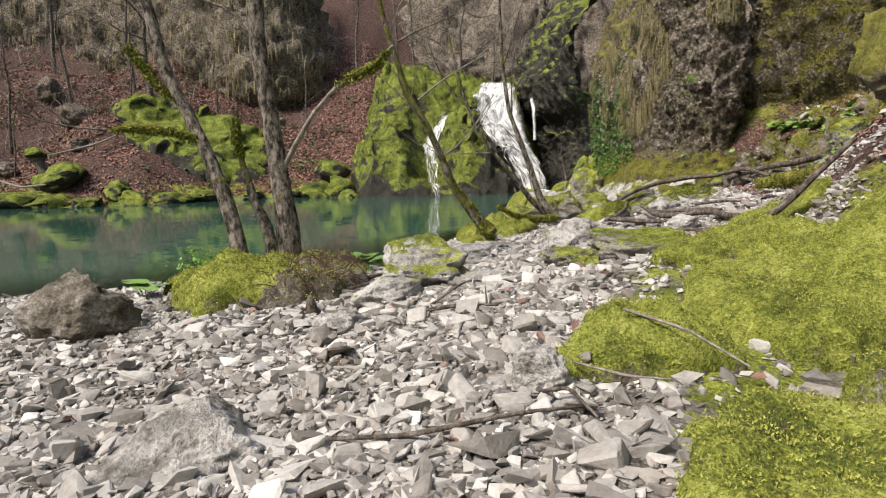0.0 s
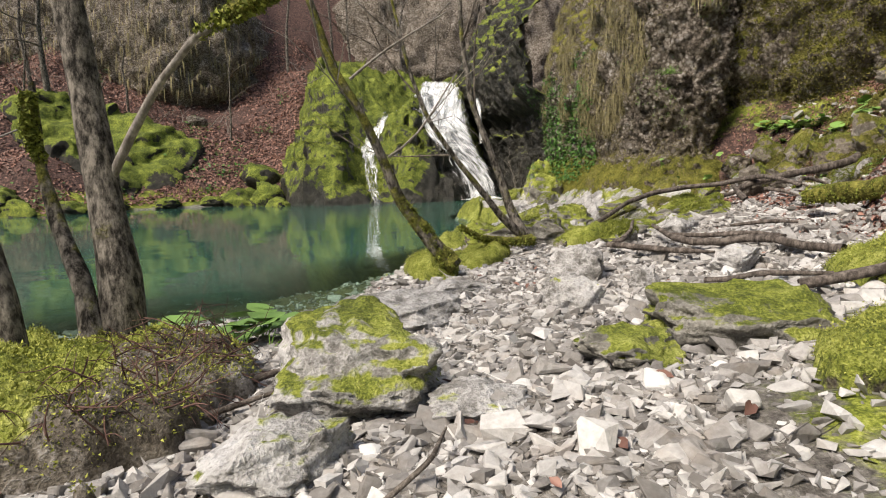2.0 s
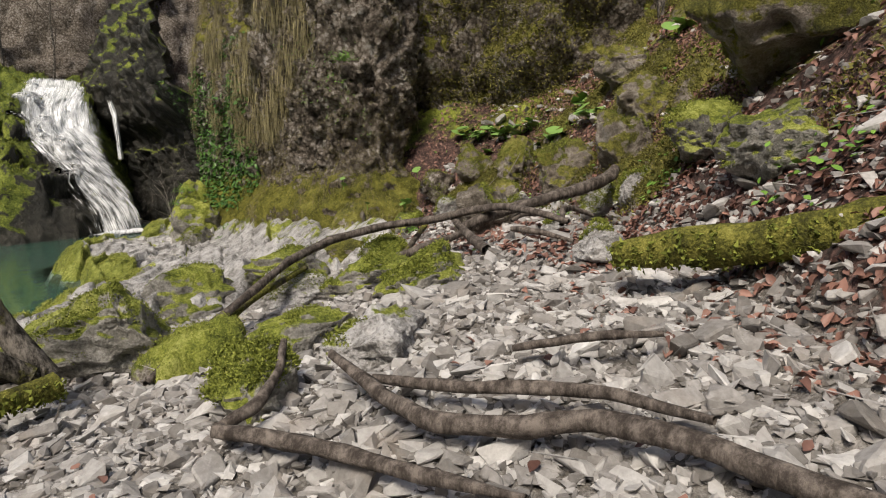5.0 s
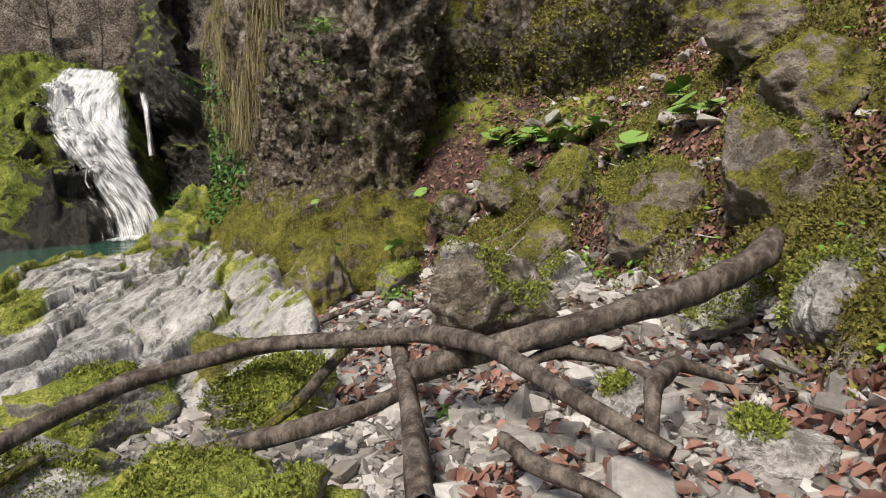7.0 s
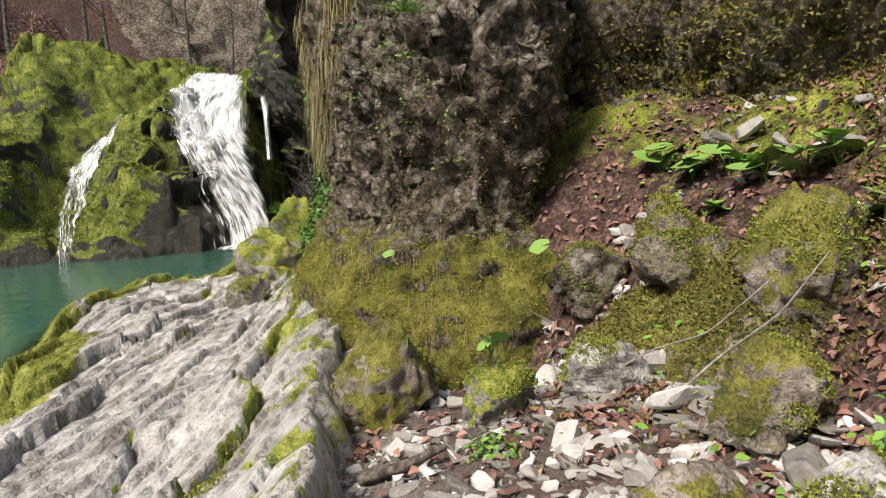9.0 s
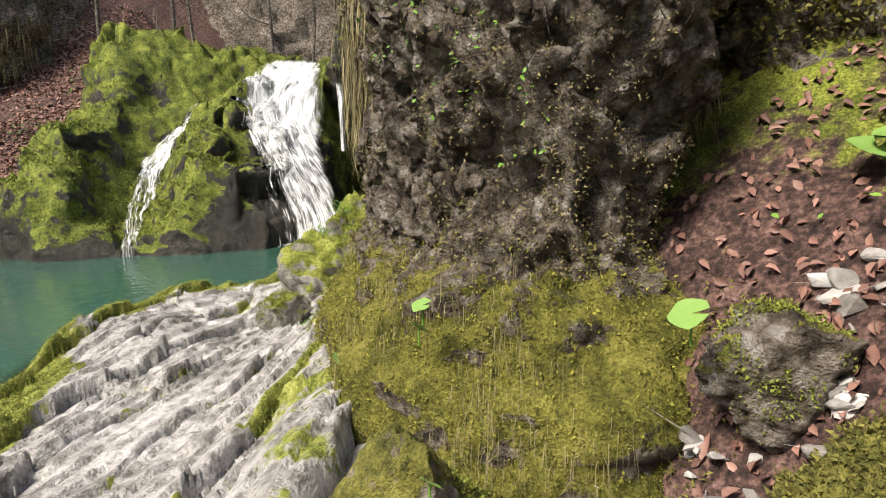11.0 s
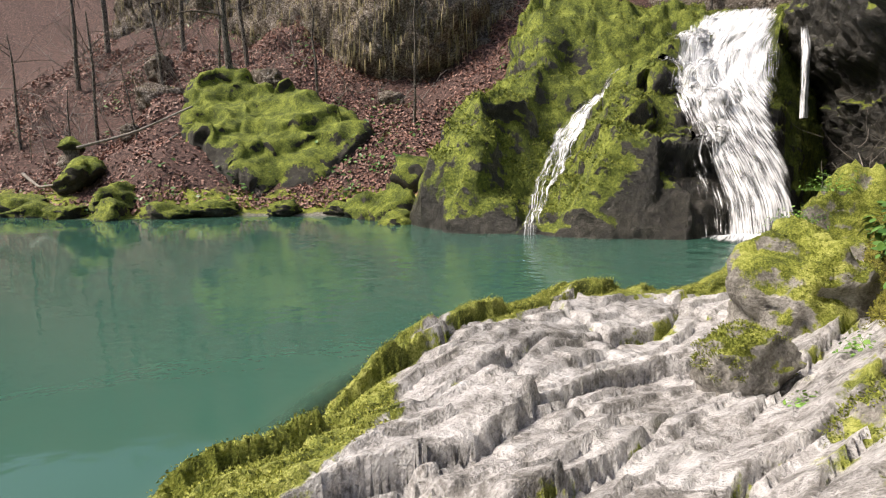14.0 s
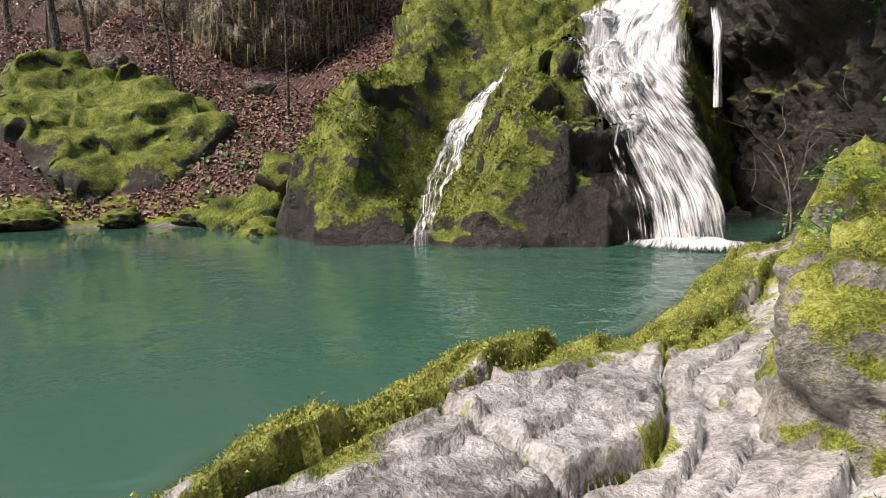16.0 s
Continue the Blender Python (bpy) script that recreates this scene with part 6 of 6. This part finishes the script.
# brushwood: bare shrubs that veil the slopes
rng = np.random.RandomState(21)
for cx, cy, n, L in [(-22, 32, 16, 2.2), (-26, 31, 16, 2.4), (-18.5, 36.5, 12, 2.2), (-24, 36, 14, 2.6), (-5, 42.5, 14, 2.2), (0, 44, 14, 2.4), (-13, 36.6, 8, 1.6), (-29, 34, 14, 3.0), (5.5, 33, 10, 2.0)]:
    out = []
    for _ in range(n):
        x, y = cx + rng.normal(0, 1.6), cy + rng.normal(0, 1.2)
        twigs(rng, gnd(x, y, -0.05), (rng.normal(0, 0.5), rng.normal(0, 0.4) - 0.2, 0.7), L * rng.uniform(0.6, 1.2), 0.022, 2, out, 0.7, 0.1)
    v, f = join(out)
    tagged(new("brushwood", mesh("brushwood", v, f, PALE_TWIG, attrs={"moss": np.zeros(len(v))})), "tangle of bare grey twigs on the slope", "shrub", kind="stuff")


# ---- butterbur and herbs ----
def leaf_mesh(r, seed, notch=True):
    """A round, slightly cupped leaf with a wavy rim and a notch at its stalk."""
    rng = np.random.RandomState(seed)
    ang = np.linspace(0.25, 2 * np.pi - 0.25, 18) if notch else np.linspace(0, 2 * np.pi, 18, endpoint=False)
    rim = r * (1 + 0.06 * np.sin(ang * 5 + seed) + 0.03 * rng.normal(size=18)) * (0.88 + 0.12 * np.cos(ang - math.pi))
    v = [(0, 0, 0)]
    for ring, h in ((0.55, 0.02), (1.0, 0.06)):
        for a, q in zip(ang, rim):
            v.append((q * ring * math.cos(a), q * ring * math.sin(a), r * h * (1 + 0.5 * math.sin(3 * a + seed))))
    f = [(0, 1 + i, 2 + i) for i in range(17)] + [(1 + i, 19 + i, 20 + i, 2 + i) for i in range(17)]
    return mesh("leaf", v, f, GREEN_LEAF)


LEAVES = [leaf_mesh(0.1, s) for s in range(4)]


def butterbur(x, y, leaves, size, seed, label, z=None, facing=(-0.5, -0.8)):
    rng = np.random.RandomState(seed)
    base = np.array(gnd(x, y) if z is None else (x, y, z))
    ob = tagged(new("butterbur_plant"), label, "plant", "butterbur plants")
    ob.location = base
    for i in range(leaves):
        a = rng.uniform(0, 6.28)
        off = np.array((math.cos(a), math.sin(a), 0)) * size * rng.uniform(0.4, 1.5) * (0 if leaves == 1 else 1)
        top = off + (0, 0, size * rng.uniform(0.7, 1.6))
        v, f = tube_data([(0, 0, -0.02), tuple(off * 0.5 + (0, 0, top[2] * 0.6)), tuple(top)], [0.006, 0.005, 0.004], 5, n=6)
        part("stalk", mesh("stalk", v, f, FERN_LEAF), ob)
        lf = part("leaf", LEAVES[rng.randint(4)], ob)
        s = size / 0.1 * rng.uniform(0.75, 1.2)
        lf.matrix_basis = Matrix.Translation(top) @ pose(0, 0, 0, 9 * rng.normal() - 24 * facing[1], 9 * rng.normal() + 24 * facing[0], rng.uniform(0, 360)) @ Matrix.Scale(s, 4)
    return ob


LEDGE = [(7.42, 16.3, 2), (7.5, 16.0, 4), (7.62, 15.75, 4), (7.68, 15.45, 4), (7.75, 15.2, 4), (7.85, 15.05, 3), (7.6, 14.1, 3), (7.95, 13.9, 4), (7.7, 13.55, 4), (7.85, 13.05, 3), (7.6, 14.5, 2), (7.3, 15.6, 2), (8.9, 13.2, 4), (9.3, 12.6, 3), (8.4, 11.2, 3), (6.9, 11.4, 2)]
for i, (px, py, n) in enumerate(LEDGE):
    butterbur(px, py, n + 2, 0.11, 400 + i, "round bright green leaves growing from leaf litter")
SHORE_PLANTS = [(-1.0, 8.35, 5), (-0.8, 8.05, 5), (-1.25, 7.95, 4), (-0.45, 7.75, 4), (-1.5, 8.2, 4), (-0.6, 7.5, 3), (-2.2, 6.9, 4), (-2.5, 6.3, 3), (-1.9, 7.8, 5), (-1.65, 7.55, 5), (-1.35, 7.7, 5), (-1.1, 7.45, 4), (-0.85, 7.65, 4)]
for i, (px, py, n) in enumerate(SHORE_PLANTS):
    butterbur(px, py, n, 0.125, 430 + i, "pale green butterbur leaves at the water edge", facing=(0, -0.4))
for i, (px, py, pz, n, s) in enumerate([(6.25, 15.75, 1.4, 1, 0.075), (5.28, 16.3, 1.28, 1, 0.055), (5.3, 16.35, 1.36, 1, 0.05), (5.3, 15.45, 1.0, 1, 0.05), (5.75, 15.2, 0.98, 4, 0.06), (4.75, 17.1, 0.62, 2, 0.06), (4.9, 17.05, 0.9, 3, 0.06)]):
    butterbur(px, py, n, s, 450 + i, "small round leaf at the foot of the cliff", z=pz, facing=(-0.3, -1.6))


def herb(x, y, r, seed, label, z=None, count=70, size=0.035):
    rng = np.random.RandomState(seed)
    base = np.array(gnd(x, y) if z is None else (x, y, z))
    d = rng.normal(size=(count, 3))
    d[:, 2] = np.abs(d[:, 2])
    d /= np.linalg.norm(d, axis=1)[:, None]
    pos = base + d * r * rng.uniform(0.4, 1, count)[:, None] * (1, 1, 0.7)
    v, f = leaf_quads(pos, d * 0.4 + (0, 0, 0.6), size, seed, 0.2)
    ob = tagged(new("herb"), label, "plant", "herb clumps")
    part("foliage", mesh("foliage", v, f, FERN_LEAF), ob)
    st = [tube_data([base, base + (p - base) * 0.6 + (0, 0, 0.02), p], [0.003, 0.002], 3, n=4) for p in pos[::3]]
    v, f = join(st)
    part("stem", mesh("stem", v, f, FERN_LEAF), ob)


for i, (hx, hy, hz, r, n) in enumerate([(5.6, 14.55, None, 0.17, 120), (4.35, 21.0, 0.5, 0.2, 90), (4.1, 20.3, 0.35, 0.15, 70), (6.3, 12.5, None, 0.14, 60), (6.6, 11.6, None, 0.18, 80), (6.1, 10.9, None, 0.2, 80), (3.75, 23.6, 1.0, 0.35, 120), (4.0, 24.6, 1.3, 0.4, 120), (5.0, 12.1, None, 0.1, 40), (-1.9, 6.2, 0.45, 0.3, 90), (5.55, 17.0, 2.9, 0.35, 150), (5.5, 16.6, 3.2, 0.3, 120)]):
    herb(hx, hy, r, 500 + i, "clump of fresh green herb leaves", z=hz, count=n)


# ---- loose stones of the path, each by itself ----
rng = np.random.RandomState(9)
PEBBLES = []
for i in range(10):
    v, f = shard(150 + i, 14, 0.12)
    v[:, 2] *= 0.85
    PEBBLES.append(mesh("stone", v, f, STONE, False))
sx_, sy_ = bank_spots(-1.6, 4.6, 2.2, 11.5, lambda x, y: gravel_weight(x, y) * np.where(inside(x, y, POOL), 0, 1))(rng, 300)
sz_ = ground_z(sx_, sy_)
for i in range(300):
    st = part("stone", PEBBLES[i % 10], ground)
    s = float(np.clip(np.exp(rng.normal(math.log(0.045), 0.3)), 0.032, 0.085))
    st.matrix_basis = pose(sx_[i], sy_[i], sz_[i] + s * 0.25, rng.normal(0, 16), rng.normal(0, 16), rng.uniform(0, 360)) @ Matrix.Scale(s, 4)
